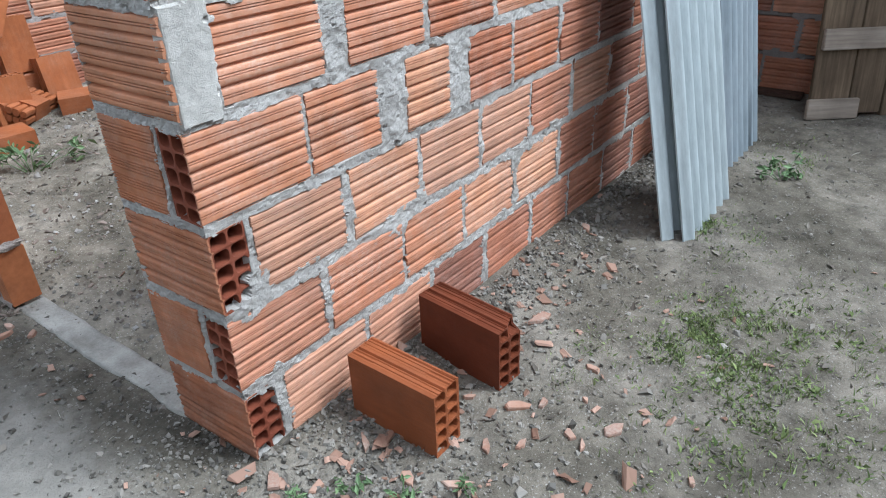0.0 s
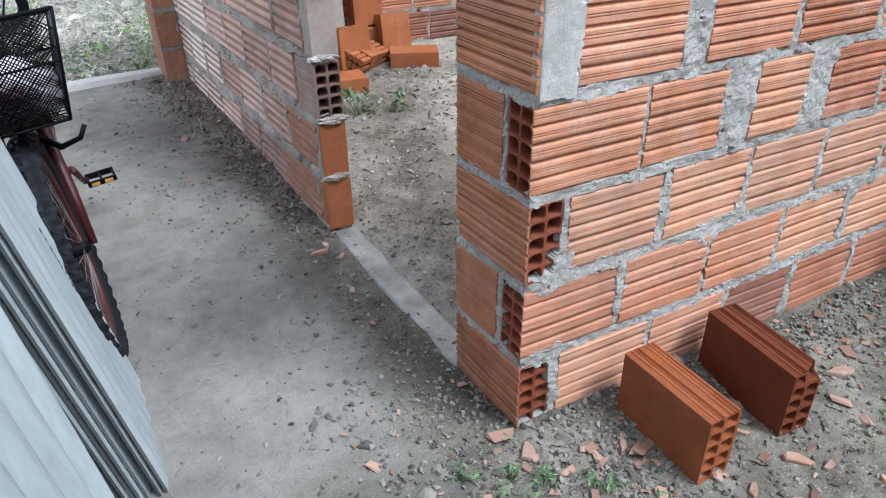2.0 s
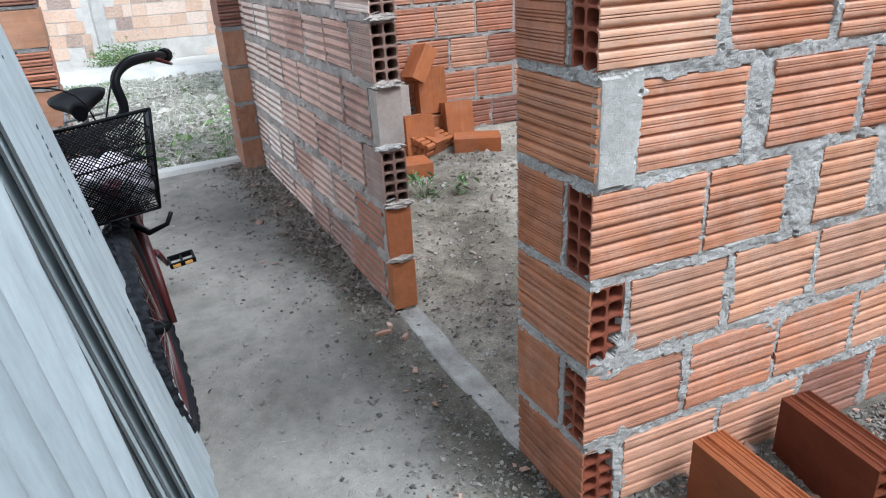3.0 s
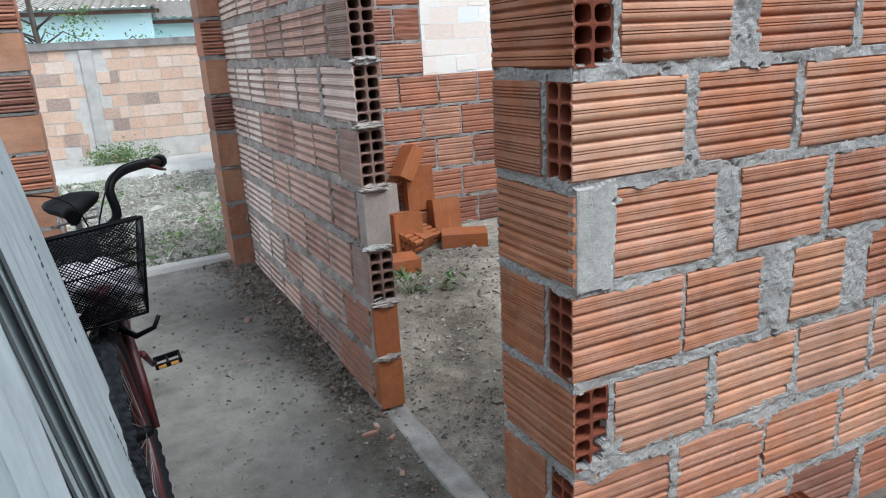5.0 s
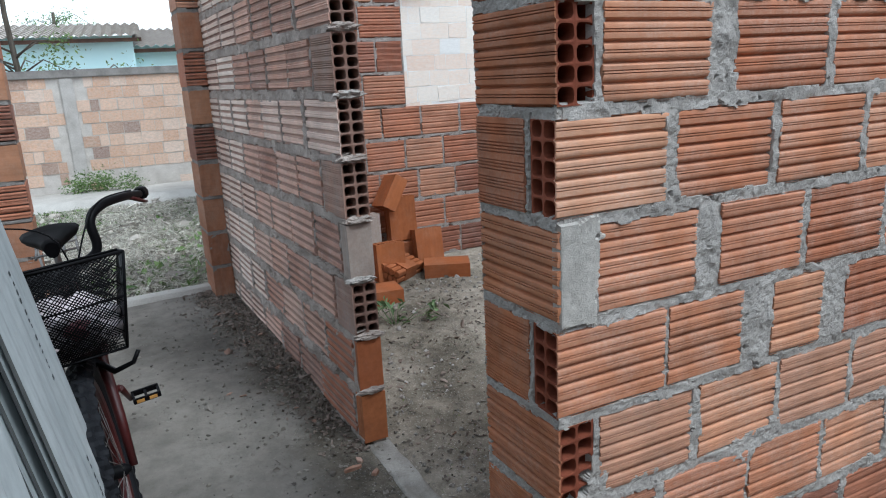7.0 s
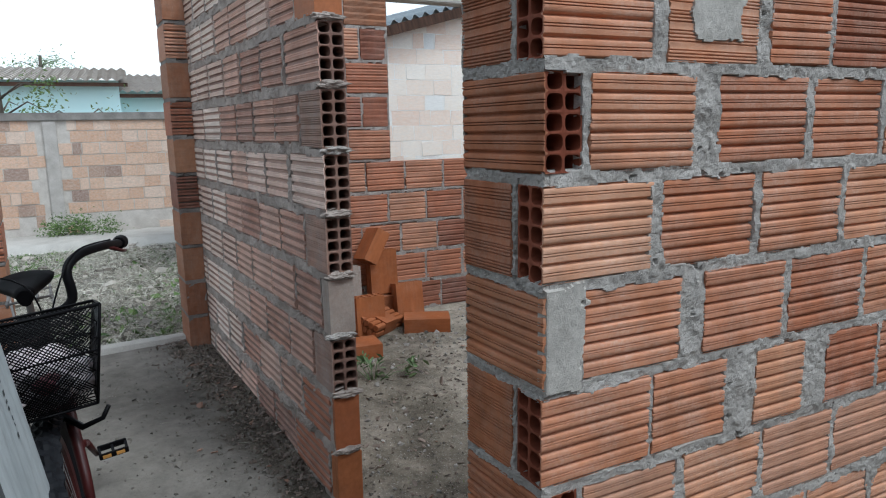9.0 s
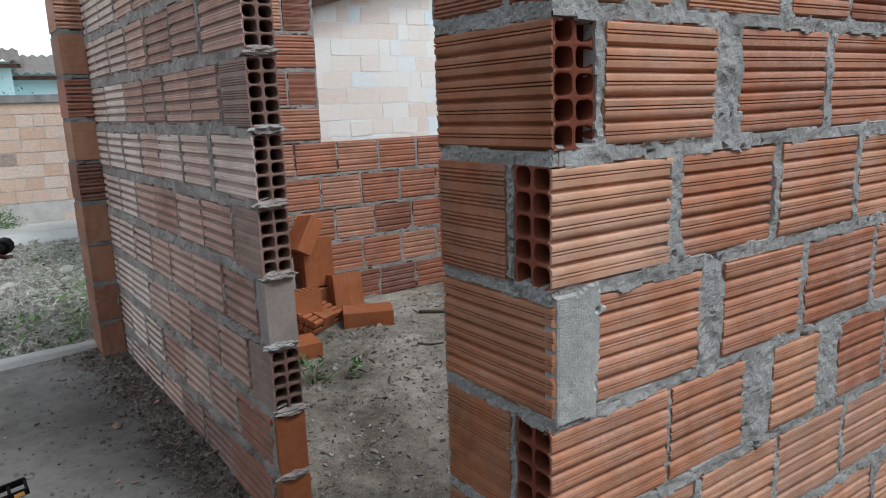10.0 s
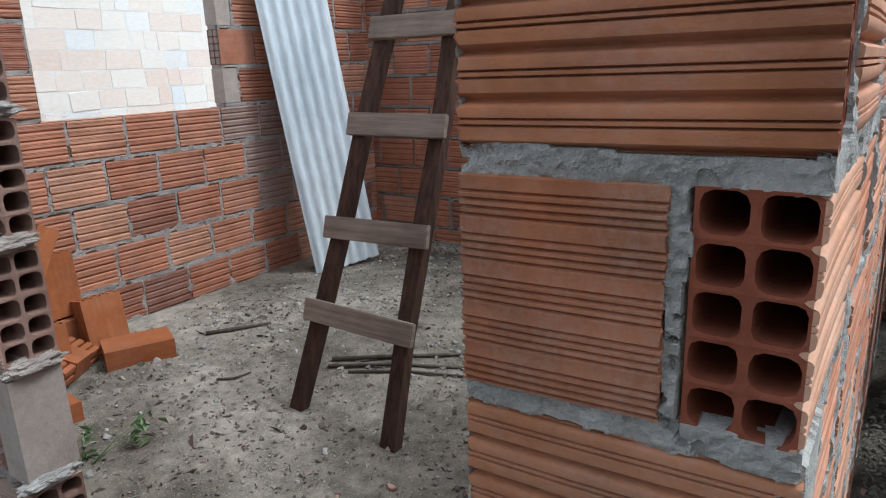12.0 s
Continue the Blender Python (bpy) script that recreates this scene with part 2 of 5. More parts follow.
M_RUBBER = plain("black_rubber", (0.0035, 0.0035, 0.004), 0.6, spec=0.04)
M_TYRE_DUST = plain("dusty_rubber", (0.010, 0.011, 0.014), 0.7, spec=0.2)
M_RED = plain("dark_red_paint", (0.055, 0.008, 0.008), 0.4)
M_BLACK = plain("black_coating", (0.005, 0.005, 0.006), 0.45, spec=0.08)
M_STEEL = plain("dull_steel", (0.28, 0.27, 0.26), 0.55, 0.8)
M_BAG = plain("printed_plastic_bag", (0.62, 0.56, 0.585), 0.45)
M_BAG_RED = plain("red_print", (0.26, 0.08, 0.095), 0.5)
M_REFLECTOR = plain("amber_reflector", (0.55, 0.28, 0.07), 0.3)
M_INK = plain("stencil_ink", (0.05, 0.055, 0.06), 0.8)
M_BARK = wood("bark", (0.05, 0.042, 0.034), (0.13, 0.11, 0.09))


def leaf_material(name, dark, light):
    k = Nodes(name, 0.6, spec=0.3)
    geo = k.n("ShaderNodeNewGeometry")
    k.colour(k.ramp(geo.outputs["Random Per Island"], (0.0, dark), (1.0, light)))
    return k.m


M_LEAF = leaf_material("green_leaves", (0.06, 0.12, 0.03), (0.18, 0.27, 0.09))
M_GRASS = leaf_material("short_grass", (0.085, 0.125, 0.04), (0.27, 0.32, 0.13))
M_WEED = leaf_material("weed_leaves", (0.07, 0.12, 0.05), (0.20, 0.29, 0.14))
M_CUT = leaf_material("cut_grass_stems", (0.20, 0.19, 0.145), (0.90, 0.88, 0.79))
M_STRAW = leaf_material("dry_cuttings", (0.20, 0.19, 0.15), (0.50, 0.48, 0.42))
M_CRUMB = leaf_material("pale_crumbs", (0.20, 0.19, 0.175), (0.42, 0.40, 0.375))
M_LITTER = leaf_material("leaf_litter", (0.06, 0.05, 0.04), (0.22, 0.195, 0.165))
M_DEBRIS = leaf_material("wall_debris", (0.065, 0.053, 0.044), (0.27, 0.215, 0.18))
M_CHIP = leaf_material("brick_chips", (0.17, 0.095, 0.065), (0.42, 0.265, 0.20))
M_CLOD = leaf_material("soil_clods", (0.11, 0.098, 0.08), (0.48, 0.44, 0.385))
M_PEBBLE = leaf_material("mortar_crumbs", (0.075, 0.067, 0.057), (0.28, 0.257, 0.226))

# ---- small building tools ----
RNG = np.random.default_rng(7)
LATTICE = RNG.random((256, 256))


def value_noise(x, y, octaves=4):
    """Smooth noise in 0..1 over arrays of places."""
    total, amp, norm = 0.0, 1.0, 0.0
    x, y = np.asarray(x, float) + 57.3, np.asarray(y, float) + 91.7
    for _ in range(octaves):
        xi, yi = np.floor(x).astype(int), np.floor(y).astype(int)
        fx, fy = x - xi, y - yi
        fx, fy = fx * fx * (3 - 2 * fx), fy * fy * (3 - 2 * fy)
        a, b = LATTICE[xi % 256, yi % 256], LATTICE[(xi + 1) % 256, yi % 256]
        c, d = LATTICE[xi % 256, (yi + 1) % 256], LATTICE[(xi + 1) % 256, (yi + 1) % 256]
        total = total + amp * ((a * (1 - fx) + b * fx) * (1 - fy) + (c * (1 - fx) + d * fx) * fy)
        norm += amp
        amp *= 0.5
        x, y = x * 2.03 + 11.1, y * 2.03 + 5.7
    return total / norm


def mesh_of(name, verts, faces, material, smooth=False):
    me = bpy.data.meshes.new(name)
    me.from_pydata([tuple(v) for v in verts], [], faces)
    if material:
        me.materials.append(material)
    if smooth:
        me.polygons.foreach_set("use_smooth", [True] * len(me.polygons))
    me.update()
    return me


def part(name, bm, material, parent=None, label=""):
    """Links a bmesh as one mesh object under a thing or a part."""
    me = bpy.data.meshes.new(name)
    bm.to_mesh(me)
    bm.free()
    me.materials.append(material)
    ob = new(name, me)
    if parent:
        ob.parent = parent
    return tagged(ob, label)


def box(bm, x0, x1, y0, y1, z0, z1, m=None, bevel=0.0):
    geom = bmesh.ops.create_cube(bm, size=1.0)["verts"]
    bmesh.ops.scale(bm, verts=geom, vec=(x1 - x0, y1 - y0, z1 - z0))
    bmesh.ops.translate(bm, verts=geom, vec=((x0 + x1) / 2, (y0 + y1) / 2, (z0 + z1) / 2))
    if bevel:
        edges = list({e for v in geom for e in v.link_edges})
        geom = bmesh.ops.bevel(bm, geom=edges, offset=bevel, segments=2, affect='EDGES')["verts"]
    if m:
        bmesh.ops.transform(bm, matrix=m, verts=geom)
    return geom


def tube(bm, points, radius, sides=8, closed=False):
    """A round tube along points; radius may be a list."""
    pts = [Vector(p) for p in points]
    n = len(pts)
    radii = radius if isinstance(radius, (list, tuple)) else [radius] * n
    rings, up = [], None
    for i, p in enumerate(pts):
        a, b = (pts[i - 1] if i or closed else p), (pts[(i + 1) % n] if i < n - 1 or closed else p)
        d = (b - a).normalized()
        if up is None:
            up = d.orthogonal().normalized()
        up = (up - d * up.dot(d)).normalized()
        side = d.cross(up)
        rings.append([bm.verts.new(p + radii[i] * (math.cos(t) * up + math.sin(t) * side)) for t in np.linspace(0, 2 * math.pi, sides, endpoint=False)])
    for i in range(n if closed else n - 1):
        r, s = rings[i], rings[(i + 1) % n]
        for k in range(sides):
            bm.faces.new((r[k], r[(k + 1) % sides], s[(k + 1) % sides], s[k])).smooth = True
    if not closed:
        bm.faces.new(rings[0][::-1])
        bm.faces.new(rings[-1])


def empty(name, m=None):
    ob = new(name)
    ob.empty_display_size = 0.05
    if m:
        ob.matrix_world = m
    return ob


# ---- plan of the place ----
PITCH, BRICK_H, BRICK_L, BRICK_W = 0.21, 0.188, 0.268, 0.092
A_FRAME = pose(0, 0, 0, 0, 0, 3.0)            # outside wall with the loose bricks before it
B_FRAME = pose(0, 0, 0.0, 0, 0, -83.9)        # doorway wall along the passage, u runs towards the corner
C_FRAME = pose(0, 3.179, 0.1, 0, 0, 4.0)      # back wall of the room, with the window
D_FRAME = pose(3.555, 0, 0, 0, 0, -84.0)      # far side wall of room and yard


def smooth(a, b, v):
    t = np.clip((v - a) / (b - a), 0, 1)
    return t * t * (3 - 2 * t)


def ground_height(x, y):
    """The soil: level by the outside wall, a little higher in the room, lower and rough in the garden."""
    x, y = np.asarray(x, float), np.asarray(y, float)
    z = 0.085 * smooth(0.3, 2.8, y) + 0.02 * smooth(1.2, 2.6, y) * smooth(0.2, 0.8, x)
    garden = smooth(3.36, 3.5, y) * (1 - smooth(-0.45, -0.3, x))
    z = z * (1 - garden) + garden * (0.0 + 0.12 * (value_noise(x * 1.6, y * 1.6, 4) - 0.5) * (1 - smooth(6.8, 7.6, y)))
    z = z * (1 - smooth(5.5, 7.0, y))
    passage = (1 - smooth(-0.30, -0.12, x + 0.107 * y)) * smooth(-0.9, -0.2, y) * (1 - garden)
    rough = (value_noise(x * 3.1, y * 3.1, 5) - 0.5) * 0.03 + (value_noise(x * 13, y * 13, 3) - 0.5) * 0.012
    z = z + rough * (1 - 0.75 * passage) * (np.hypot(x, y) < 40)
    # a shallow trench under the threshold strip
    u, v = x * math.cos(radians(96.1)) + y * math.sin(radians(96.1)), -x * math.sin(radians(96.1)) + y * math.cos(radians(96.1))
    z = z - 0.007 * ((u > 0.26) & (u < 1.17) & (v > -0.11) & (v < 0.02))
    # crumbs banked against the foot of the walls
    return z + 0.02 * np.exp(-np.abs(y - 0.05 * x + 0.06) / 0.12) * ((x > 0) & (x < 3.5) & (y < 0.1))


def grid_lines(lo, hi, step, far):
    mid = np.arange(lo, hi + step / 2, step)
    out = [step * 1.5]
    while sum(out) < far:
        out.append(out[-1] * 1.35)
    c = np.cumsum(out)
    return np.concatenate([(lo - c)[::-1], mid, hi + c])


def build_ground():
    xs, ys = grid_lines(-2.2, 3.8, 0.028, 220), grid_lines(-1.4, 4.6, 0.028, 260)
    X, Y = np.meshgrid(xs, ys, indexing="ij")
    V = np.stack([X, Y, ground_height(X, Y)], -1).reshape(-1, 3)
    ny = len(ys)
    I, J = np.meshgrid(np.arange(len(xs) - 1), np.arange(ny - 1), indexing="ij")
    a = (I * ny + J).ravel()
    F = np.stack([a, a + ny, a + ny + 1, a + 1], -1).tolist()
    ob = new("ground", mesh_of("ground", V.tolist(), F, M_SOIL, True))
    return tagged(ob, "sandy grey trodden soil with grit and litter", "ground", kind="structure")


build_ground()


# ---- hollow bricks ----
def face_profile(style, seed=0):
    """Outline of a brick's long face from bottom to top: how far back each height lies."""
    rng = random.Random(seed)
    pts, cell = [], BRICK_H / 5
    if style == "plain":
        return [(0.0, 0.0), (0.0, BRICK_H)]
    pts.append((0.003, 0.0))
    if style == "deep":
        # worn bricks: raised bands with two fine grooves, square-edged valleys between them
        for i in range(5):
            z = i * cell
            for f, d in ((0.05, 0.0070), (0.22, 0.0075), (0.29, 0.0012), (0.36, 0.0), (0.48, 0.0), (0.51, 0.0020), (0.55, 0.0020), (0.58, 0.0), (0.68, 0.0), (0.71, 0.0020), (0.75, 0.0020), (0.78, 0.0), (0.89, 0.0004), (0.95, 0.0065)):
                pts.append((d + rng.uniform(-0.0006, 0.0006), z + f * cell))
        pts.append((0.003, BRICK_H))
        return pts
    for i in range(5):
        z = i * cell
        if style == "wave":
            for f, d in ((0.01, 0.0074), (0.06, 0.0064), (0.11, 0.0022), (0.16, 0.0004), (0.34, 0.0), (0.43, 0.0002), (0.465, 0.0036), (0.50, 0.0002), (0.57, 0.0002), (0.605, 0.0036), (0.64, 0.0002), (0.84, 0.0), (0.90, 0.0012), (0.95, 0.0056)):
                pts.append((d * 1.45 + rng.uniform(-0.0003, 0.0003), z + f * cell))
        else:
            for f, d in ((0.03, 0.0008), (0.08, 0.0050), (0.14, 0.0006), (0.21, 0.0006), (0.26, 0.0046), (0.32, 0.0004), (0.39, 0.0004), (0.44, 0.0046), (0.50, 0.0004), (0.57, 0.0004), (0.62, 0.0040), (0.68, 0.0006), (0.84, 0.0016), (0.97, 0.0010)):
                pts.append((d + rng.uniform(-0.0003, 0.0003), z + f * cell))
    pts.append((0.003, BRICK_H))
    return pts


def hole_plate(V, F, x, direction, rng, depth=0.2):
    """End of a hollow brick: two by five rounded cells in thin clay webs. direction: +1 if the cells go to greater x."""
    cw, ch, web = (BRICK_W - 0.004) / 2, BRICK_H / 5, 0.0034
    for c in range(2):
        for r in range(5):
            y0, z0 = 0.004 + c * cw, r * ch
            y1, z1 = y0 + cw, z0 + ch
            ym, zm = (y0 + y1) / 2, (z0 + z1) / 2
            outer = [(y0, zm), (y0, z0), (y0, z0), (ym, z0), (y1, z0), (y1, z0), (y1, zm), (y1, z1), (y1, z1), (ym, z1), (y0, z1), (y0, z1)]
            a0, a1 = y0 + web + rng.uniform(-0.001, 0.001), y1 - web + rng.uniform(-0.001, 0.001)
            b0, b1 = z0 + web * 0.85 + rng.uniform(-0.001, 0.001), z1 - web * 0.85 + rng.uniform(-0.001, 0.001)
            q = rng.uniform(0.0075, 0.0105)
            k = q * 0.3
            inner = [(a0, b0 + q), (a0 + k, b0 + k), (a0 + q, b0), (a1 - q, b0), (a1 - k, b0 + k), (a1, b0 + q), (a1, b1 - q), (a1 - k, b1 - k), (a1 - q, b1), (a0 + q, b1), (a0 + k, b1 - k), (a0, b1 - q)]
            n = len(V)
            V += [(x, *p) for p in outer]
            V += [(x + direction * rng.uniform(0, 0.0015), *p) for p in inner]
            V += [(x + direction * depth, *p) for p in inner]
            for i in range(12):
                j = (i + 1) % 12
                F.append((n + i, n + j, n + 12 + j, n + 12 + i))
                F.append((n + 12 + i, n + 12 + j, n + 24 + j, n + 24 + i))
            F.append(tuple(n + 24 + i for i in range(12)))


def brick_mesh(style, holes="", seed=0, length=BRICK_L):
    """A hollow clay brick lying along x, its long face at y = 0. holes: which ends show their cells, of 'ab'."""
    rng = random.Random(seed * 7 + 3)
    V, F, plates = [], [], []
    prof = face_profile(style, seed)
    n = len(prof)
    stations = [0.0, length * 0.35, length * 0.7, length] if style != "plain" else [0.0, length]
    for x in stations:
        wob = rng.uniform(-0.0012, 0.0012)
        ragged = 0.0028 if (x == 0.0 and "a" not in holes) or (x == length and "b" not in holes) else 0.0
        V += [(x + rng.uniform(-ragged, ragged), d + wob, z) for d, z in prof]
    for s in range(len(stations) - 1):
        for i in range(n - 1):
            F.append((s * n + i, (s + 1) * n + i, (s + 1) * n + i + 1, s * n + i + 1))
    e = len(V)
    V += [(0, BRICK_W, 0), (length, BRICK_W, 0), (length, BRICK_W, BRICK_H), (0, BRICK_W, BRICK_H)]
    last = (len(stations) - 1) * n
    F.append((e + 1, e, e + 3, e + 2))
    F.append((0, e, e + 1, *[s * n for s in range(len(stations) - 1, 0, -1)]))
    F.append((*[s * n + n - 1 for s in range(len(stations))], e + 2, e + 3))
    for end, base, x, c0, c1 in (("a", 0, 0.0, e, e + 3), ("b", last, length, e + 1, e + 2)):
        if end in holes:
            k = len(V)
            V += [(x, 0.004, z) for _, z in prof]
            for i in range(n - 1):
                F.append((base + i, base + i + 1, k + i + 1, k + i))
            plates.append(len(F))
            hole_plate(V, F, x, 1 if end == "a" else -1, rng)
            plates.append(len(F))
        else:
            F.append((*[base + i for i in range(n)], c1, c0))
    return V, F, plates


BRICK_CACHE = {}


def brick_data(style, holes, seed, material):
    key = (style, holes, seed, material.name)
    if key not in BRICK_CACHE:
        V, F, plates = brick_mesh(style, holes, seed)
        me = mesh_of("brick", V, F, material)
        me.materials.append(M_BRICK_CELL_OLD if material in (M_BRICK_OLD, M_BRICK_SMEARED) else M_BRICK_CELL_SHADE)
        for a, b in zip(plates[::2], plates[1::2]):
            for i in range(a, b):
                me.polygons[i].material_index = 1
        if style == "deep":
            # grooves of the worn bricks coloured darker, for grime and the ribs' shade
            me.materials.append(M_BRICK_GROOVE)
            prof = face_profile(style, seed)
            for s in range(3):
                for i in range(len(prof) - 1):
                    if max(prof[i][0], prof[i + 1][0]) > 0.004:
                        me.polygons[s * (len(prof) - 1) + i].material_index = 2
        bm = bmesh.new()
        bm.from_mesh(me)
        bmesh.ops.recalc_face_normals(bm, faces=bm.faces)
        bm.to_mesh(me)
        bm.free()
        me.polygons.foreach_set("use_smooth", [True] * len(me.polygons))
        me.set_sharp_from_angle(angle=radians(48))
        BRICK_CACHE[key] = me
    return BRICK_CACHE[key]


def mortar_wall(name, frame_m, u0, u1, z0, z1, rects, step, material, label, openings=(), patches=(), thick=BRICK_W, amount=1.0, clear=(0.0, 0.0), beds=0.0, core=0.018, grain=1.0):
    """The mortar of a wall: a core with an uneven front that laps over the bricks' edges and leaves voids."""
    us, zs = np.linspace(u0, u1, max(2, int((u1 - u0) / step) + 1)), np.linspace(z0, z1, max(2, int((z1 - z0) / step) + 1))
    U, Z = np.meshgrid(us, zs, indexing="ij")
    inside = np.full(U.shape, -1.0)
    for a, b, c, d in rects:
        inside = np.maximum(inside, np.minimum(np.minimum(U - a, b - U), np.minimum(Z - c, d - Z)))
    seed = (sum(map(ord, name)) % 97) * 3.7
    lap = 0.001 + 0.019 * np.maximum(value_noise(U * 17 + seed, Z * 17, 3) - 0.36, 0) * amount * (1.0 + 1.3 * (Z < 2.3 * PITCH))
    body = 0.005 - (0.007 * (value_noise(U * 60 + seed, Z * 60, 4) - 0.2) + 0.010 * (value_noise(U * 19 + seed, Z * 19, 2) - 0.4)) * amount
    body = body - (0.0026 * grain * (value_noise(U * 150 + seed, Z * 150, 2) - 0.5) + 0.002 * (value_noise(U * 75 + seed, Z * 75, 2) - 0.5)) * amount
    void = value_noise(U * 30 + seed + 9, Z * 30, 3)
    body = np.where(void > 0.80, body + 0.009, body)
    for a, b, c, d in patches:
        edge = np.minimum(np.minimum(U - a, b - U), np.minimum(Z - c, d - Z)) + 0.045 * (value_noise(U * 25 + seed, Z * 25, 3) - 0.5)
        lap = np.where(edge > 0, 1.0, lap)
        body = np.where(edge > 0, -0.004 + 2.2 * np.maximum(0.0, 0.009 - U) + 0.004 * (value_noise(U * 14, Z * 14, 3) - 0.5) + 0.002 * (value_noise(U * 60, Z * 60, 2) - 0.5), body)
    smear = np.zeros(U.shape, bool)
    for a, b, c, d in patches:
        smear |= np.minimum(np.minimum(U - a, b - U), np.minimum(Z - c, d - Z)) + 0.045 * (value_noise(U * 25 + seed, Z * 25, 3) - 0.5) > 0.001
    depth = np.where(inside > lap, core + 0.004, body)
    V = np.stack([U, depth, Z], -1).reshape(-1, 3).tolist()
    nz = len(zs)
    I, J = np.meshgrid(np.arange(len(us) - 1), np.arange(nz - 1), indexing="ij")
    keep = np.ones(I.shape, bool)
    mu, mz = (U[:-1, :-1] + U[1:, 1:]) / 2, (Z[:-1, :-1] + Z[1:, 1:]) / 2
    deep = inside > lap
    keep &= ~(deep[:-1, :-1] & deep[1:, 1:] & deep[:-1, 1:] & deep[1:, :-1])
    for a, b, c, d in openings:
        keep &= ~((mu > a) & (mu < b) & (mz > c) & (mz < d))
    a = (I * nz + J)[keep].ravel()
    F = np.stack([a, a + nz, a + nz + 1, a + 1], -1).tolist()
    trowelled = smear[:-1, :-1][keep].ravel()
    # the core, in blocks round the openings
    blocks = [(u0 + clear[0], u1 - clear[1], z0, z1)]
    for a, b, c, d in openings:
        out = []
        for p, q, r, t in blocks:
            if a >= q or b <= p or c >= t or d <= r:
                out.append((p, q, r, t))
                continue
            if p < a:
                out.append((p, a, r, t))
            if b < q:
                out.append((b, q, r, t))
            if r < c:
                out.append((max(p, a), min(q, b), r, c))
            if d < t:
                out.append((max(p, a), min(q, b), d, t))
        blocks = out
    for p, q in ((u0, u0 + clear[0]), (u1 - clear[1], u1)):
        if q - p > 0.01:
            blocks += [(p, q, max(z0, beds + c * PITCH - 0.019), beds + c * PITCH + 0.004) for c in range(12) if beds + c * PITCH + 0.004 < z1]
            blocks.append((p, q, z0, beds + 0.004))
    for p, q, r, t in blocks:
        n = len(V)
        V += [(x, y, z) for x in (p + 0.002, q - 0.002) for y in (core, thick - 0.006) for z in (r, t)]
        F += [tuple(n + i for i in f) for f in ((0, 1, 3, 2), (4, 6, 7, 5), (0, 4, 5, 1), (2, 3, 7, 6), (0, 2, 6, 4), (1, 5, 7, 3))]
    me = mesh_of(name, V, F, material, False)
    if trowelled.any():
        me.materials.append(M_PLASTER)
        for i in np.nonzero(trowelled)[0]:
            me.polygons[int(i)].material_index = 1
    ob = new(name, me)
    ob.matrix_world = frame_m
    return tagged(ob, label, "wall", kind="structure")


def lay(wall, u, z, length, style, holes, material, seed, depth=0.0, height=BRICK_H, width=BRICK_W):
    """One brick of a wall, in the wall's own place."""
    ob = new("brick", brick_data(style, holes, seed, material))
    ob.parent = wall
    tilt = RNG.normal(0, 0.25)
    ob.matrix_basis = pose(u, depth + RNG.normal(0, 0.0012), z, RNG.normal(0, 0.2), tilt, RNG.normal(0, 0.25)) @ Matrix.Diagonal((length / BRICK_L, width / BRICK_W, height / BRICK_H, 1))
    return ob


def running_course(u0, u1, first, gap=0.017, jitter=0.012, full=BRICK_L):
    """Bricks of a course from u0 to u1, the first of them cut to a length."""
    out, u, length = [], u0, first
    while u < u1 - 0.03:
        e = min(u + length, u1)
        out.append((u, e))
        u = e + gap + float(RNG.uniform(-0.005, 0.008))
        length = full + float(RNG.uniform(-jitter, jitter))
    return out


# outside wall: courses as they were laid, from the ground up
A_COURSES = [
    [(0.115, 0.39), (0.41, 0.668), (0.685, 0.94), (0.966, 1.225), (1.246, 1.493)],
    [(0.0, 0.272), (0.291, 0.558), (0.577, 0.834), (0.852, 1.117), (1.135, 1.403), (1.421, 1.677)],
    [(0.108, 0.369), (0.396, 0.649), (0.663, 0.922), (0.944, 1.207), (1.22, 1.475), (1.499, 1.774)],
    [(0.0, 0.283), (0.295, 0.518), (0.62, 0.792), (0.884, 1.094), (1.11, 1.372)],
    [(0.10, 0.364), (0.436, 0.696), (0.721, 0.998), (1.018, 1.28)],
    [(0.0, 0.27), (0.301, 0.578), (0.602, 0.886), (0.908, 1.172)],
    [(0.108, 0.376), (0.454, 0.739), (0.764, 1.03)],
    [(0.0, 0.262), (0.30, 0.56), (0.60, 0.80)],
    [(0.108, 0.376), (0.40, 0.66)],
    [(0.0, 0.268), (0.29, 0.55)],
]
A_END, N_COURSES = 3.50, 10


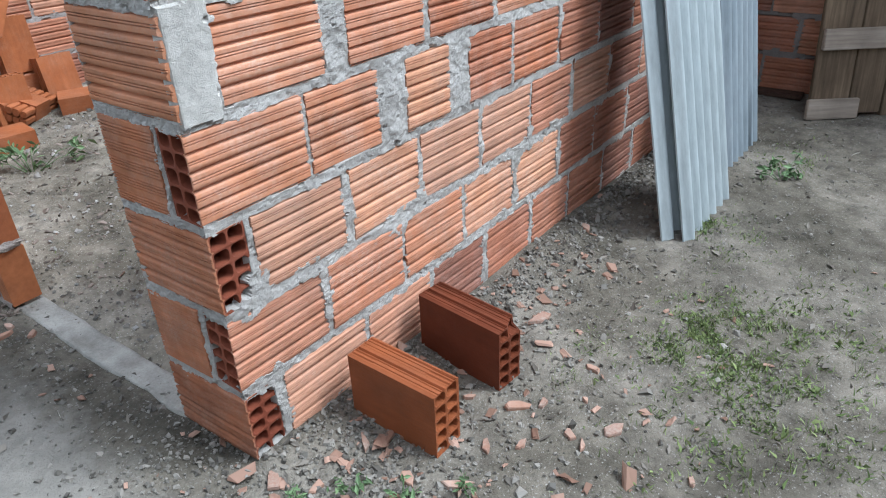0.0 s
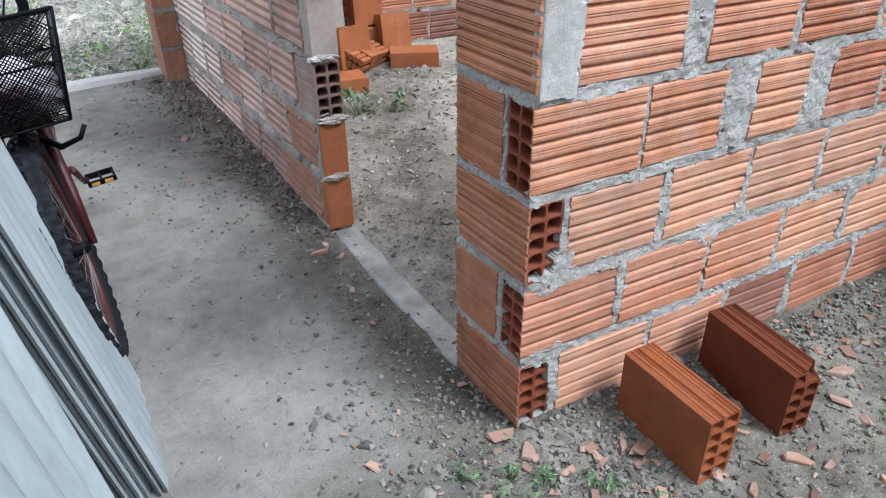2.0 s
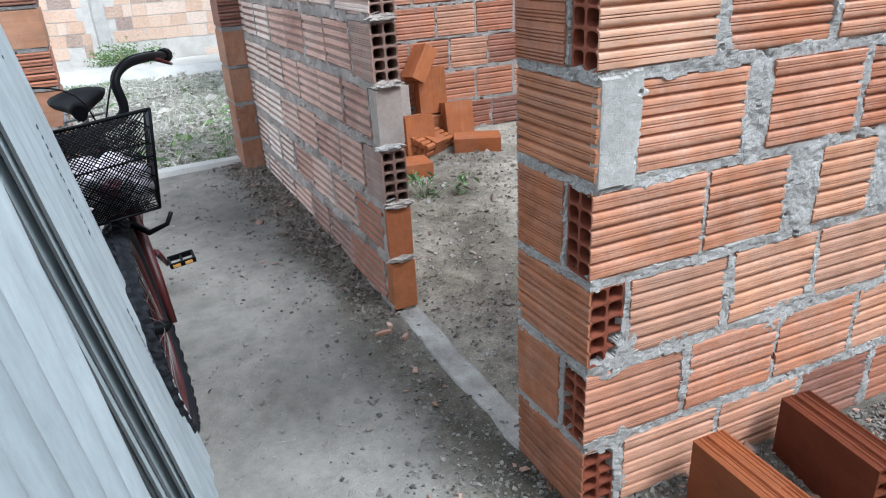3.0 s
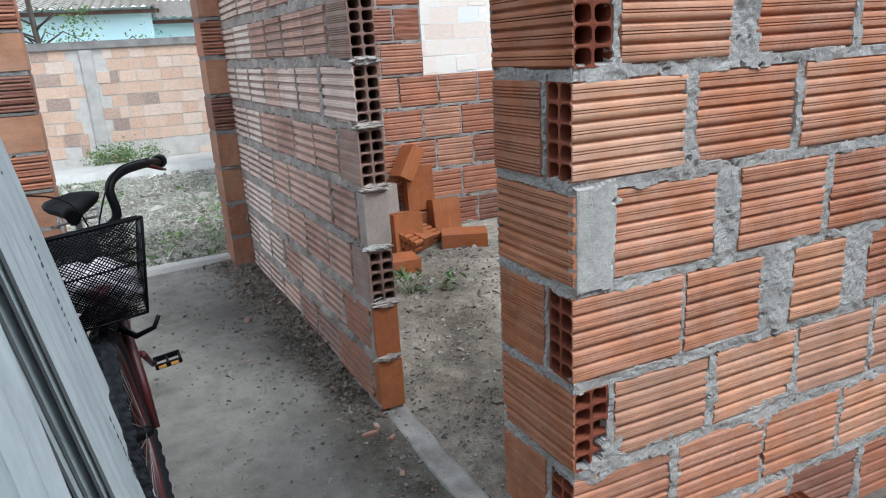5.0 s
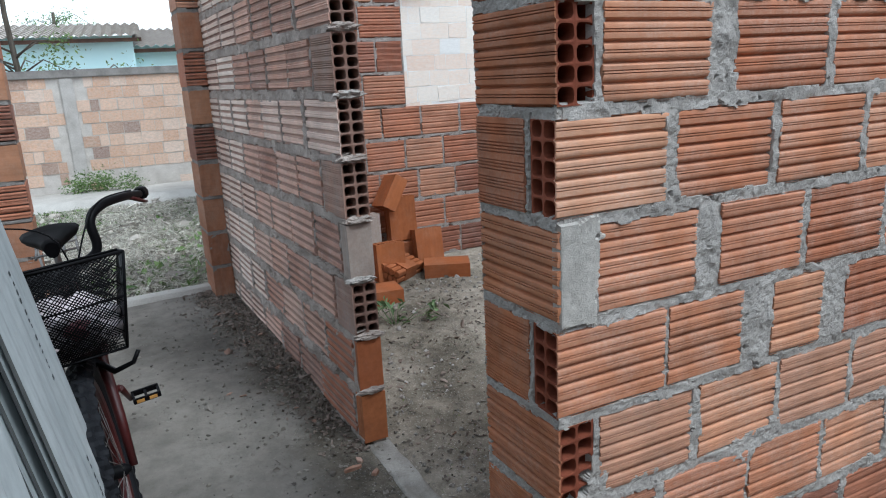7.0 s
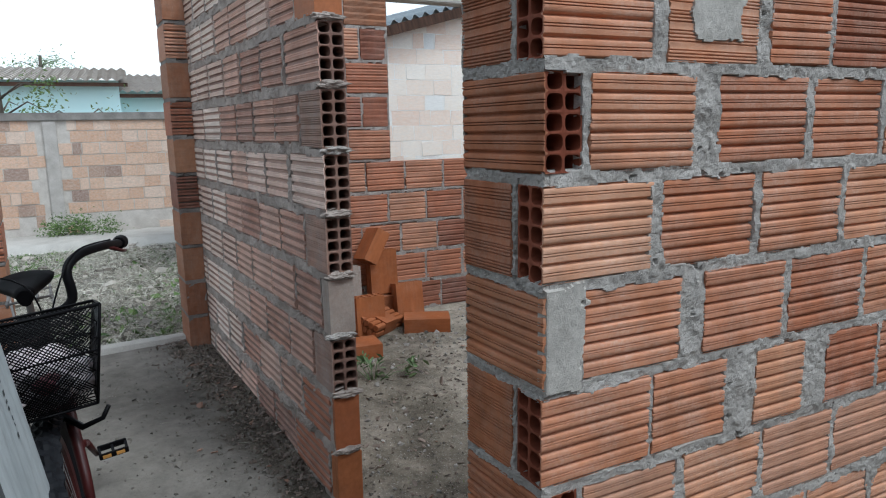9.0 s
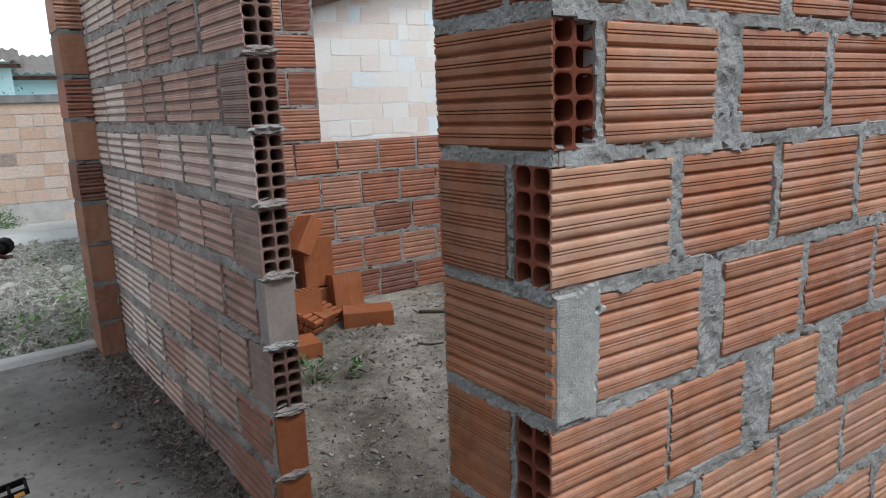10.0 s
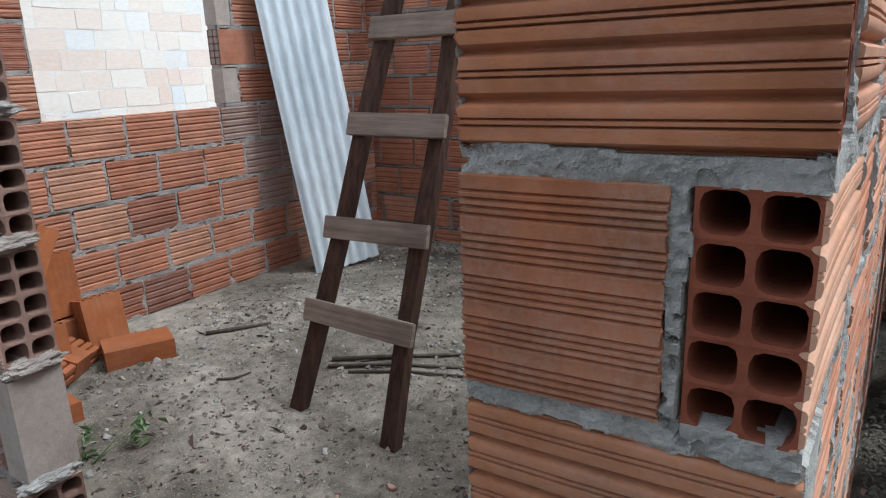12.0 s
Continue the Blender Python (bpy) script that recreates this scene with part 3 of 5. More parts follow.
def build_wall_a():
    rects, bricks = [], []
    for c, row in enumerate(A_COURSES):
        z = c * PITCH + 0.004
        row = row + running_course(row[-1][1] + 0.018, A_END, BRICK_L)
        if c % 2 == 0:
            rects.append((-0.05, 0.092, z, z + BRICK_H))
        for i, (a, b) in enumerate(row):
            rects.append((a if i or c % 2 == 0 else -0.05, b, z, z + BRICK_H))
            bricks.append((a, z, b - a, "a" if i == 0 and c % 2 else "", "fine" if (c, i) in ((7, 1),) else "wave"))
    plaster = [(-0.05, 0.098, 4 * PITCH - 0.012, 5 * PITCH + 0.004), (0.36, 0.50, 7 * PITCH + 0.055, 8 * PITCH)]
    rects = [r for r in rects if not (r[0] < 0 and abs(r[2] - 4 * PITCH - 0.004) < 0.01)]
    wall = mortar_wall("wall_outside", A_FRAME, 0.0, 1.5, -0.06, N_COURSES * PITCH, rects, 0.0042, M_MORTAR, "unplastered hollow clay brick wall with rough grey mortar joints", patches=plaster, clear=(0.21, 0.0), beds=0.0, amount=1.15)
    rest = mortar_wall("wall_outside_far", A_FRAME, 1.5, A_END + 0.06, -0.06, N_COURSES * PITCH, rects, 0.011, M_MORTAR, "shaded far stretch of the hollow brick wall")
    for u, z, length, holes, style in bricks:
        lay(wall if u < 1.5 else rest, u, z, length, style, holes, M_BRICK_RED if u > 1.3 or z < 0.1 or (z < 0.55 and int(u * 100) % 2 == 0) else M_BRICK, int(RNG.integers(4)), width=0.086 if holes else BRICK_W)
    return wall


wall_a = build_wall_a()

B_FAR, DOOR_NEAR, DOOR_FAR = 3.34, 0.275, 1.135


def build_return():
    """The short return at the doorway, bonded into the corner."""
    rects, bricks = [], []
    for c in range(N_COURSES):
        z = c * PITCH + 0.004
        if c % 2 == 0:
            rects.append((-DOOR_NEAR, 0.05, z, z + BRICK_H))
            bricks.append((-DOOR_NEAR, z, DOOR_NEAR, "wave", "b" if c != 4 else ""))
        else:
            rects += [(-DOOR_NEAR, -0.102, z, z + BRICK_H), (-0.0915, 0.05, z, z + BRICK_H)]
            bricks.append((-DOOR_NEAR, z, DOOR_NEAR - 0.102, "fine", ""))
    wall = mortar_wall("wall_return", B_FRAME, -DOOR_NEAR, 0.0, -0.06, N_COURSES * PITCH, rects, 0.0027, M_MORTAR, "end of the brick wall beside the doorway, open brick cells showing", amount=0.9, clear=(0.0, 0.22), beds=0.0, grain=3.0)
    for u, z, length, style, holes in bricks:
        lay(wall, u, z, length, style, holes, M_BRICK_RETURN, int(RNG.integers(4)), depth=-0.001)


build_return()


# passage wall: where the upright joints stand in each course, from the doorway to the garden
B_JOINTS = [
    (1.20, 1.575, 1.87, 2.14, 2.46, 2.73, 3.02),
    (1.165, 1.465, 1.75, 2.06, 2.36, 2.64, 2.92),
    (1.315, 1.585, 1.90, 2.18, 2.48, 2.80, 3.09),
    (1.205, 1.485, 1.79, 2.09, 2.37, 2.66, 2.95),
    (1.345, 1.63, 1.915, 2.22, 2.52, 2.82, 3.10),
    (1.475, 1.785, 2.07, 2.35, 2.66, 2.945),
    (1.345, 1.625, 1.93, 2.20, 2.51, 2.88),
    (1.475, 1.77, 2.087, 2.38, 2.69, 3.0),
    (1.34, 1.63, 1.92, 2.21, 2.51, 2.80, 3.09),
    (1.20, 1.48, 1.78, 2.07, 2.36, 2.66, 2.95),
]


def build_wall_b():
    """Weathered wall along the passage; its end by the doorway shows open cells, and some bricks set with a smooth side out."""
    rects, bricks, z_base = [], [], 0.03
    ends = "ssbsbbbbss"
    for c in range(N_COURSES):
        z = z_base + c * PITCH + 0.004
        cuts = (DOOR_FAR, *B_JOINTS[c], B_FAR)
        for i, (p, q) in enumerate(zip(cuts, cuts[1:])):
            slot = float(RNG.uniform(0.0075, 0.0125))
            a, b = -(q - (slot if q < B_FAR else 0.0)), -(p + (slot if i else 0.0))
            bedded = i == 1 and c in (5, 7)
            if bedded:
                b -= 0.016
            low, high = z + float(RNG.uniform(0.004, 0.010)), z + BRICK_H - float(RNG.uniform(0.004, 0.012))
            if i == 0:
                low, high = z, z + BRICK_H
            # most upright joints were left empty: the mortar keeps out of them
            rects.append((-q if q < B_FAR else a, b if bedded else 0.05 - DOOR_FAR if i == 0 else -p, low, high))
            if i == 0 and ends[c] == "s":
                bricks.append((a, low, b - a, high - low, "plain", "", M_BRICK_LIMED if c == 3 else M_BRICK_NEW))
            else:
                style = "fine" if i == 0 and c in (2, 4, 6, 8) else "deep"
                bricks.append((a, low, b - a, high - low, style, "b" if i == 0 and ends[c] == "b" else "", M_BRICK_SMEARED if style == "fine" else M_BRICK_RED if c < 2 and i == 1 else M_BRICK_GARDEN_LIT if p > 2.25 else M_BRICK_OLD))
    wall = mortar_wall("wall_passage", B_FRAME, -B_FAR, -DOOR_FAR, -0.05, z_base + N_COURSES * PITCH, rects, 0.008, M_MORTAR_DUSTY, "weathered hollow brick wall along the passage with dirty joints", amount=1.5, clear=(0.0, 0.21), beds=z_base, core=0.036)
    for u, z, length, height, style, holes, mat in bricks:
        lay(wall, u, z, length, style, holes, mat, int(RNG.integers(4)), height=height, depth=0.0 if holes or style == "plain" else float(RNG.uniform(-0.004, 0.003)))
    for c in range(1, N_COURSES):
        bm = bmesh.new()
        bmesh.ops.create_icosphere(bm, subdivisions=4, radius=1.0)
        for v in bm.verts:
            p = v.co.copy()
            lump = 1 + 0.45 * noise.noise(p * 2.1 + Vector((c * 3.1, 0, 0))) + 0.22 * noise.noise(p * 6 + Vector((0, c * 1.7, 0)))
            v.co = Vector((p.x * 0.016, p.y * 0.052, p.z * 0.014)) * lump
        lump = part("mortar_lump", bm, M_MORTAR_DUSTY if c % 3 else M_MORTAR, wall)
        lump.matrix_basis = pose(-DOOR_FAR - 0.004, 0.046 + float(RNG.uniform(-0.006, 0.006)), z_base + c * PITCH - 0.004)


build_wall_b()


# back wall: where one upright joint of each course under the window stands, and the pitch along it
C_JOINTS, C_PITCH = (1.507, 1.40, 1.534, 1.437, 1.55), 0.287


def build_wall_c():
    """Back wall of the room with a window opening."""
    win = (0.889, 1.918, 5 * PITCH - 0.02, 2.06)
    rects, bricks = [], []
    for c in range(11):
        z = c * PITCH + 0.004
        spans = []
        if c < 5:
            first = (C_JOINTS[c] + 0.36) % C_PITCH
            spans = [(-0.35, 3.25, max(first - 0.008, 0.04))]
        elif c < 10:
            spans = [(win[1], 3.25, 0.10 if c % 2 else 0.24)]
            if c % 2:
                row = [(0.605, win[0]), (0.318, 0.59), (0.03, 0.303), (-0.257, 0.015), (-0.35, -0.272)]
            else:
                row = [(0.708, win[0] - 0.010), (0.42, 0.692), (0.133, 0.405), (-0.155, 0.118), (-0.35, -0.17)]
            for i, (p, q) in enumerate(row):
                rects.append((p, q, z, z + BRICK_H))
                bricks.append((p, z, q - p, "fine" if i == 0 and (c % 2 == 0 or c == 9) else "wave", "", M_BRICK_RED if c < 9 or i else M_BRICK_TAN))
        else:
            spans = [(-0.35, 0.72, 0.2), (2.08, 3.25, 0.2)]
        for a, b, first in spans:
            row = running_course(a, b, first, gap=0.0145, jitter=0.006, full=C_PITCH - 0.016)
            for i, (p, q) in enumerate(row):
                rects.append((p, q, z, z + BRICK_H))
                jamb = a == win[1] and i == 0
                smeared = c in (2, 3, 4) and 1.85 < p < 2.45 - 0.12 * (c == 2)
                kind = M_BRICK_LIMED if jamb and c % 2 else M_BRICK_SMEARED if smeared else M_BRICK_RED
                bricks.append((p, z, q - p, "plain" if jamb else "wave", "a" if jamb and c % 2 == 0 else "", kind))
    wall = mortar_wall("wall_back", C_FRAME, -0.36, 3.26, -0.12, 11 * PITCH, rects, 0.010, M_MORTAR_ROOM, "red brick back wall with an unframed window opening", openings=[win, (0.70, 2.10, win[3], win[3] + 0.2)], amount=1.0)
    for u, z, length, style, holes, mat in bricks:
        lay(wall, u, z, length, style, holes, mat, int(RNG.integers(4)))
    bm = bmesh.new()
    box(bm, 0.705, 2.095, -0.012, 0.105, win[3] + 0.002, win[3] + 0.198, bevel=0.006)
    lintel = part("lintel", bm, M_CONCRETE, wall, "grey cast lintel over the window")
    return wall


build_wall_c()


def build_wall_d():
    rects, bricks = [], []
    for c in range(11):
        z = c * PITCH + 0.004
        for p, q in running_course(-3.62, 2.6, (0.12, 0.25)[c % 2]):
            rects.append((p, q, z, z + BRICK_H))
            bricks.append((p, z, q - p))
    wall = mortar_wall("wall_side", D_FRAME, -3.63, 2.62, -0.12, 11 * PITCH, rects, 0.016, M_MORTAR_OLD, "red hollow brick side wall closing room and yard", amount=0.9)
    for u, z, length in bricks:
        lay(wall, u, z, length, "wave", "", M_BRICK_RED, int(RNG.integers(4)))


build_wall_d()


# ---- piers at the passage's far end ----
def build_pier(name, m, width, pattern, label):
    rects = []
    thing = None
    bricks = []
    for c, kind in enumerate(pattern):
        z = c * PITCH + 0.004
        rects.append((0.0, width, z, z + BRICK_H))
        bricks.append((z, kind))
    thing = mortar_wall(name, m, 0.002, width - 0.002, -0.08, len(pattern) * PITCH, rects, 0.012, M_MORTAR_OLD, label, thick=0.26)
    tagged(thing, category="pier")
    for z, kind in bricks:
        lay(thing, 0.0, z, width, "plain" if kind == "s" else "wave", "", M_BRICK_TAN if kind == "s" else M_BRICK_RED, int(RNG.integers(4)), width=0.262)


build_pier("pier_passage", pose(-0.452, 3.13, 0.07, 0, 0, 5), 0.115, "ssssrsrsrss", "brick pier of smooth and ribbed courses beside the garden opening")
build_pier("pier_left", pose(-1.62, 3.16, 0.05, 0, 0, 5), 0.28, "sssrsrsrsrs", "brick pier on the other side of the garden opening")


def above(x, y, dz=0.0):
    return float(ground_height(x, y)) + dz


# ---- passage floor, threshold, kerb ----
def sheet_on_ground(name, outline_u, outline_v, place, step, lift, material, label):
    """A thin cast layer that follows the ground, with skirts."""
    us, vs = np.arange(outline_u[0], outline_u[1] + step / 2, step), np.arange(outline_v[0], outline_v[1] + step / 2, step)
    U, V = np.meshgrid(us, vs, indexing="ij")
    X, Y = place(U, V)
    edge = np.minimum(np.minimum(U - us[0], us[-1] - U), np.minimum(V - vs[0], vs[-1] - V))
    Z = ground_height(X, Y) * 0.4 + 0.6 * 0.085 * smooth(0.3, 2.8, Y) + np.where(edge < step * 0.5, -0.06, lift)
    verts = np.stack([X, Y, Z], -1).reshape(-1, 3).tolist()
    nv = len(vs)
    I, J = np.meshgrid(np.arange(len(us) - 1), np.arange(nv - 1), indexing="ij")
    a = (I * nv + J).ravel()
    ob = new(name, mesh_of(name, verts, np.stack([a, a + nv, a + nv + 1, a + 1], -1).tolist(), material, True))
    return tagged(ob, label, name.split("_")[-1], kind="structure")


def along_b(U, V):
    """u towards the garden along the doorway wall's line, v across to the passage."""
    a = radians(96.1)
    return U * math.cos(a) - V * math.sin(a), U * math.sin(a) + V * math.cos(a)


sheet_on_ground("threshold", (0.27, 1.16), (-0.105, 0.01), lambda U, V: along_b(U, V + 0.035 * (value_noise(U * 5, V * 3 + 3.0, 3) - 0.5)), 0.0125, 0.0015, M_SILL, "flat cement threshold strip across the doorway")
sheet_on_ground("kerb", (-1.34, -0.40), (3.22, 3.36), lambda U, V: (U, V + (U + 0.9) * 0.12), 0.02, 0.03, M_CONCRETE, "pale concrete kerb at the garden edge")
sheet_on_ground("garden_path", (-4.5, 1.8), (7.75, 8.95), lambda U, V: (U, V), 0.15, 0.05, M_CONCRETE, "pale cement path along the garden wall")

# ---- left side of the passage ----
mortar_wall("wall_left", pose(-1.275, 0.85, 0.0, 0, 0, 88.5), -0.95, 0.0, -0.05, 2.1, [], 0.05, M_MORTAR_OLD, "short rendered wall stub behind the stacked sheets", thick=0.12)


# ---- garden wall, neighbours ----
def far_wall(name, m, u0, u1, z1, pitch_u, pitch_z, material, mortar, label, top=None, skip=(), gap=0.018, proud=0.006, bare=0.0):
    """A wall farther off: mortar body and single bricks, each a little proud."""
    bm = bmesh.new()
    box(bm, u0, u1, proud, 0.16, -0.2, z1)
    if top:
        for v in bm.verts:
            if v.co.z > z1 - 0.01:
                v.co.z = top(v.co.x)
    wall = part(name, bm, mortar)
    wall.matrix_world = m
    tagged(wall, label, "wall", kind="structure")
    row, z = 0, 0.02
    meshes = []
    for k in range(4):
        b = bmesh.new()
        box(b, 0, 1, 0, 0.05, 0, 1, bevel=0.0)
        for v in b.verts:
            v.co += Vector((RNG.normal(0, 0.02), 0, RNG.normal(0, 0.03)))
        me = bpy.data.meshes.new("brick")
        b.to_mesh(me)
        b.free()
        me.materials.append(material)
        meshes.append(me)
    while z < (z1 if not top else max(top(u0), top(u1))) - 0.05:
        u = u0 - (row % 2) * pitch_u / 2
        while u < u1 - 0.02:
            w = pitch_u * float(RNG.choice((1, 1.05, 1.35, 0.92, 0.55)))
            a, b = max(u, u0), min(u + w - gap, u1)
            h = pitch_z - gap
            if top:
                h = min(h, top((a + b) / 2) - z - 0.015)
            blocked = any(p < (a + b) / 2 < q for p, q in skip) or (z < bare and RNG.random() < 0.6)
            if b - a > 0.04 and h > 0.05 and not blocked:
                ob = new("brick", meshes[int(RNG.integers(4))])
                ob.parent = wall
                ob.matrix_basis = pose(a, RNG.normal(0, 0.0015), z) @ Matrix.Diagonal((b - a, 1, h, 1))
            u += w
        z += pitch_z
        row += 1
    return wall


garden_wall = far_wall("wall_garden", pose(-3.4, 9.0, 0.0, 0, 0, 2.0), 0.0, 5.6, 1.52, 0.20, 0.153, M_BRICK_GARDEN, M_MORTAR_GARDEN, "old brick garden wall with stained joints", skip=((1.70, 1.95), (3.95, 9.0)), gap=0.012, bare=0.2)
bm = bmesh.new()
box(bm, -0.03, 5.63, -0.03, 0.19, 1.52, 1.62, bevel=0.008)
part("coping", bm, M_MORTAR_OLD, garden_wall, "grey weathered cement coping")
bm = bmesh.new()
box(bm, 1.75, 1.91, -0.02, 0.05, -0.1, 1.52, bevel=0.01)
part("column", bm, mortar_material("stained_column", (0.42, 0.39, 0.36), (0.58, 0.55, 0.52)), garden_wall, "cast concrete column in the garden wall")

slope = lambda u: 1.90 + 0.27 * u
neighbour = far_wall("wall_neighbour", pose(0.2, 5.35, 0.0, 0, 0, 3.0), 0.0, 5.2, 2.1, 0.225, 0.15, M_BRICK_PALE, M_LIME, "pale sun-bleached brick wall of the neighbouring house", top=slope, gap=0.007, proud=0.0025)


def corrugated(width, length, pitch=0.076, amp=0.011, thick=0.006, bow=0.0, bite=0):
    """A corrugated sheet: x across the waves, z along them, y through it."""
    n = int(width / pitch * 10)
    xs = np.linspace(0, width, n + 1)
    V, F = [], []
    zs = np.linspace(0, length, 7)
    rng = np.random.default_rng(bite + 5)
    for z in zs:
        for side in (0, 1):
            for x in xs:
                e = rng.uniform(-0.003, 0.003) if z in (zs[0], zs[-1]) else 0
                V.append((x, amp * math.cos(2 * math.pi * x / pitch) + side * thick + bow * math.sin(math.pi * z / length), z + e))
    k = n + 1
    row = 2 * k
    for r in range(len(zs) - 1):
        for i in range(n):
            a = r * row + i
            F.append((a, a + 1, a + row + 1, a + row))
            b = a + k
            F.append((b, b + row, b + row + 1, b + 1))
        for i in (0, n):
            a = r * row + i
            F.append((a, a + row, a + row + k, a + k))
    for r in (0, len(zs) - 1):
        for i in range(n):
            a = r * row + i
            F.append((a, a + k, a + k + 1, a + 1))
    return V, F


def roof_sheet_thing(m, width, length, material, label, group="", bow=0.0, seed=0, marks=(), amp=0.014, edge=None):
    V, F = corrugated(width, length, amp=amp, bow=bow, bite=seed)
    ob = new("corrugated_sheet", mesh_of("corrugated_sheet", V, F, material, True))
    ob.data.set_sharp_from_angle(angle=radians(50))
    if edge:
        # cut long edges: weathered, and darkened to stand in for the shaded gaps
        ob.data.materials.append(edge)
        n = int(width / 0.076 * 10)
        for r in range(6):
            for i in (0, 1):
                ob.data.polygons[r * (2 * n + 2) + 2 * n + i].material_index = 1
    ob.matrix_world = m
    tagged(ob, label, "roofing sheet", group)
    for x, z0, z1 in marks:
        bm = bmesh.new()
        rng = random.Random(int(z0 * 100))
        z = z0
        while z < z1:
            h = rng.uniform(0.004, 0.012)
            box(bm, x + rng.uniform(-0.001, 0.001), x + 0.009 + rng.uniform(-0.003, 0.004), amp + 0.0061, amp + 0.0066, z, z + h)
            z += h + rng.uniform(0.005, 0.018)
        part("stencil_mark", bm, M_INK, ob, "row of dark printed marks")
    return ob


# the neighbour's roof edge above the pale wall
roof = corrugated(5.4, 2.2, pitch=0.115, amp=0.022, thick=0.008)
ro = new("neighbour_roof", mesh_of("neighbour_roof", roof[0], roof[1], M_SHEET_GREY))
ro.matrix_world = pose(0.1, 5.18, 1.905, 0, 0, 3.0) @ pose(0, 0, 0, 0, -15.1, 0) @ pose(0, 0, 0, -86, 0, 0)
tagged(ro, "dark weathered corrugated roof of the neighbouring house", "roof")
bm = bmesh.new()
box(bm, 0, 5.4, 0.0, 0.06, -0.115, -0.022)
part("fascia", bm, M_WOOD, ro, "dark wooden fascia board").matrix_basis = pose(0, 0, 0, 86)


def build_house():
    house = empty("house", pose(-4.4, 18.0, 0.0))
    tagged(house, "light blue plastered house with clay tile roof", "house")
    k = Nodes("light_blue_paint", 0.8)
    k.colour(k.ramp(k.noise(1.5, 4), (0.3, (0.62, 0.86, 0.89)), (0.7, (0.68, 0.90, 0.92))))
    tile = brick_material("roof_tile", ((0.0, (0.34, 0.30, 0.27)), (1.0, (0.44, 0.40, 0.36))), 0.7, (0.50, 0.48, 0.46))
    bm = bmesh.new()
    box(bm, 0, 3.66, 0, 6, 0, 2.62)
    part("wall", bm, k.m, house)
    bm = bmesh.new()
    box(bm, 3.662, 9.0, 0.6, 6, 0, 2.42)
    part("wall", bm, k.m, house)

    def tiled(u0, u1, y0, z0, run, rise):
        V, F = [], []
        n = int((u1 - u0) / 0.055)
        rows = int(run / 0.32)
        xs = np.linspace(u0, u1, n + 1)
        for r in range(rows):
            for e, f in ((r, 0.03), (r + 1.06, 0.0)):
                for x in xs:
                    V.append((x, y0 + e / rows * run, z0 + e / rows * rise + f + 0.035 * math.cos(2 * math.pi * x / 0.22)))
            b = r * 2 * (n + 1)
            F += [(b + i, b + i + 1, b + n + 2 + i, b + n + 1 + i) for i in range(n)]
            if r:
                F += [(b - n - 1 + i, b - n + i, b + i + 1, b + i) for i in range(n)]
        roof = new("roof", mesh_of("roof", V, F, tile))
        roof.parent = house
        bm = bmesh.new()
        box(bm, u0, u1, y0 + 0.05, y0 + 0.1, z0 - 0.12, z0 - 0.03)
        part("eave_board", bm, M_WOOD, roof, "dark eave board")

    tiled(-1.2, 3.86, -0.45, 2.57, 3.2, 0.54)
    tiled(3.62, 9.2, 0.05, 2.33, 3.2, 0.66)


build_house()


# ---- plants ----
def leaf_cloud(name, centres, spread, count, size, material, parent, rng, label=""):
    """Many small bent leaves round a set of centres."""
    V, F = [], []
    for _ in range(count):
        c = centres[int(rng.integers(len(centres)))]
        p = Vector(c) + Vector(rng.normal(0, 1, 3)) * spread
        s = size * rng.uniform(0.6, 1.4)
        m = Euler(rng.uniform(-1.2, 1.2, 3) + np.array((0, 0, rng.uniform(0, 6.3)))).to_matrix()
        n = len(V)
        V += [tuple(p + m @ Vector(q) * s) for q in ((0, -1, 0), (0.42, -0.1, 0.12), (0, 1, -0.1), (-0.42, -0.1, 0.12))]
        F += [(n, n + 1, n + 2), (n, n + 2, n + 3)]
    ob = new(name, mesh_of(name, V, F, material))
    ob.parent = parent
    return tagged(ob, label)


def build_tree(m, rng, height, limbs, leaves, label, radius=0.09, span=(0.55, 1.0)):
    tree = empty("tree", m)
    tagged(tree, label, "tree")
    bm = bmesh.new()
    tube(bm, [(0, 0, -0.1), (0.03, 0, height * 0.4), (-0.02, 0.02, height * 0.75), (0.02, 0, height)], [radius, radius * 0.9, radius * 0.75, radius * 0.5], 10)
    part("trunk", bm, M_BARK, tree)
    tips = []
    for _ in range(limbs):
        z = height * rng.uniform(*span)
        a = rng.uniform(0, 6.28)
        r = rng.uniform(0.5, 1.5)
        mid = (r * 0.5 * math.cos(a), r * 0.5 * math.sin(a), z + 0.15)
        tip = (r * math.cos(a), r * math.sin(a), z + rng.uniform(-0.3, 0.4))
        bm = bmesh.new()
        tube(bm, [(0, 0, z - 0.1), mid, tip], [0.018, 0.011, 0.004], 6)
        part("limb", bm, M_BARK, tree)
        tips += [tip, tuple((np.array(mid) + np.array(tip)) / 2)]
    leaf_cloud("crown", tips, 0.15, leaves * 3, 0.035, M_LEAF, tree, rng)


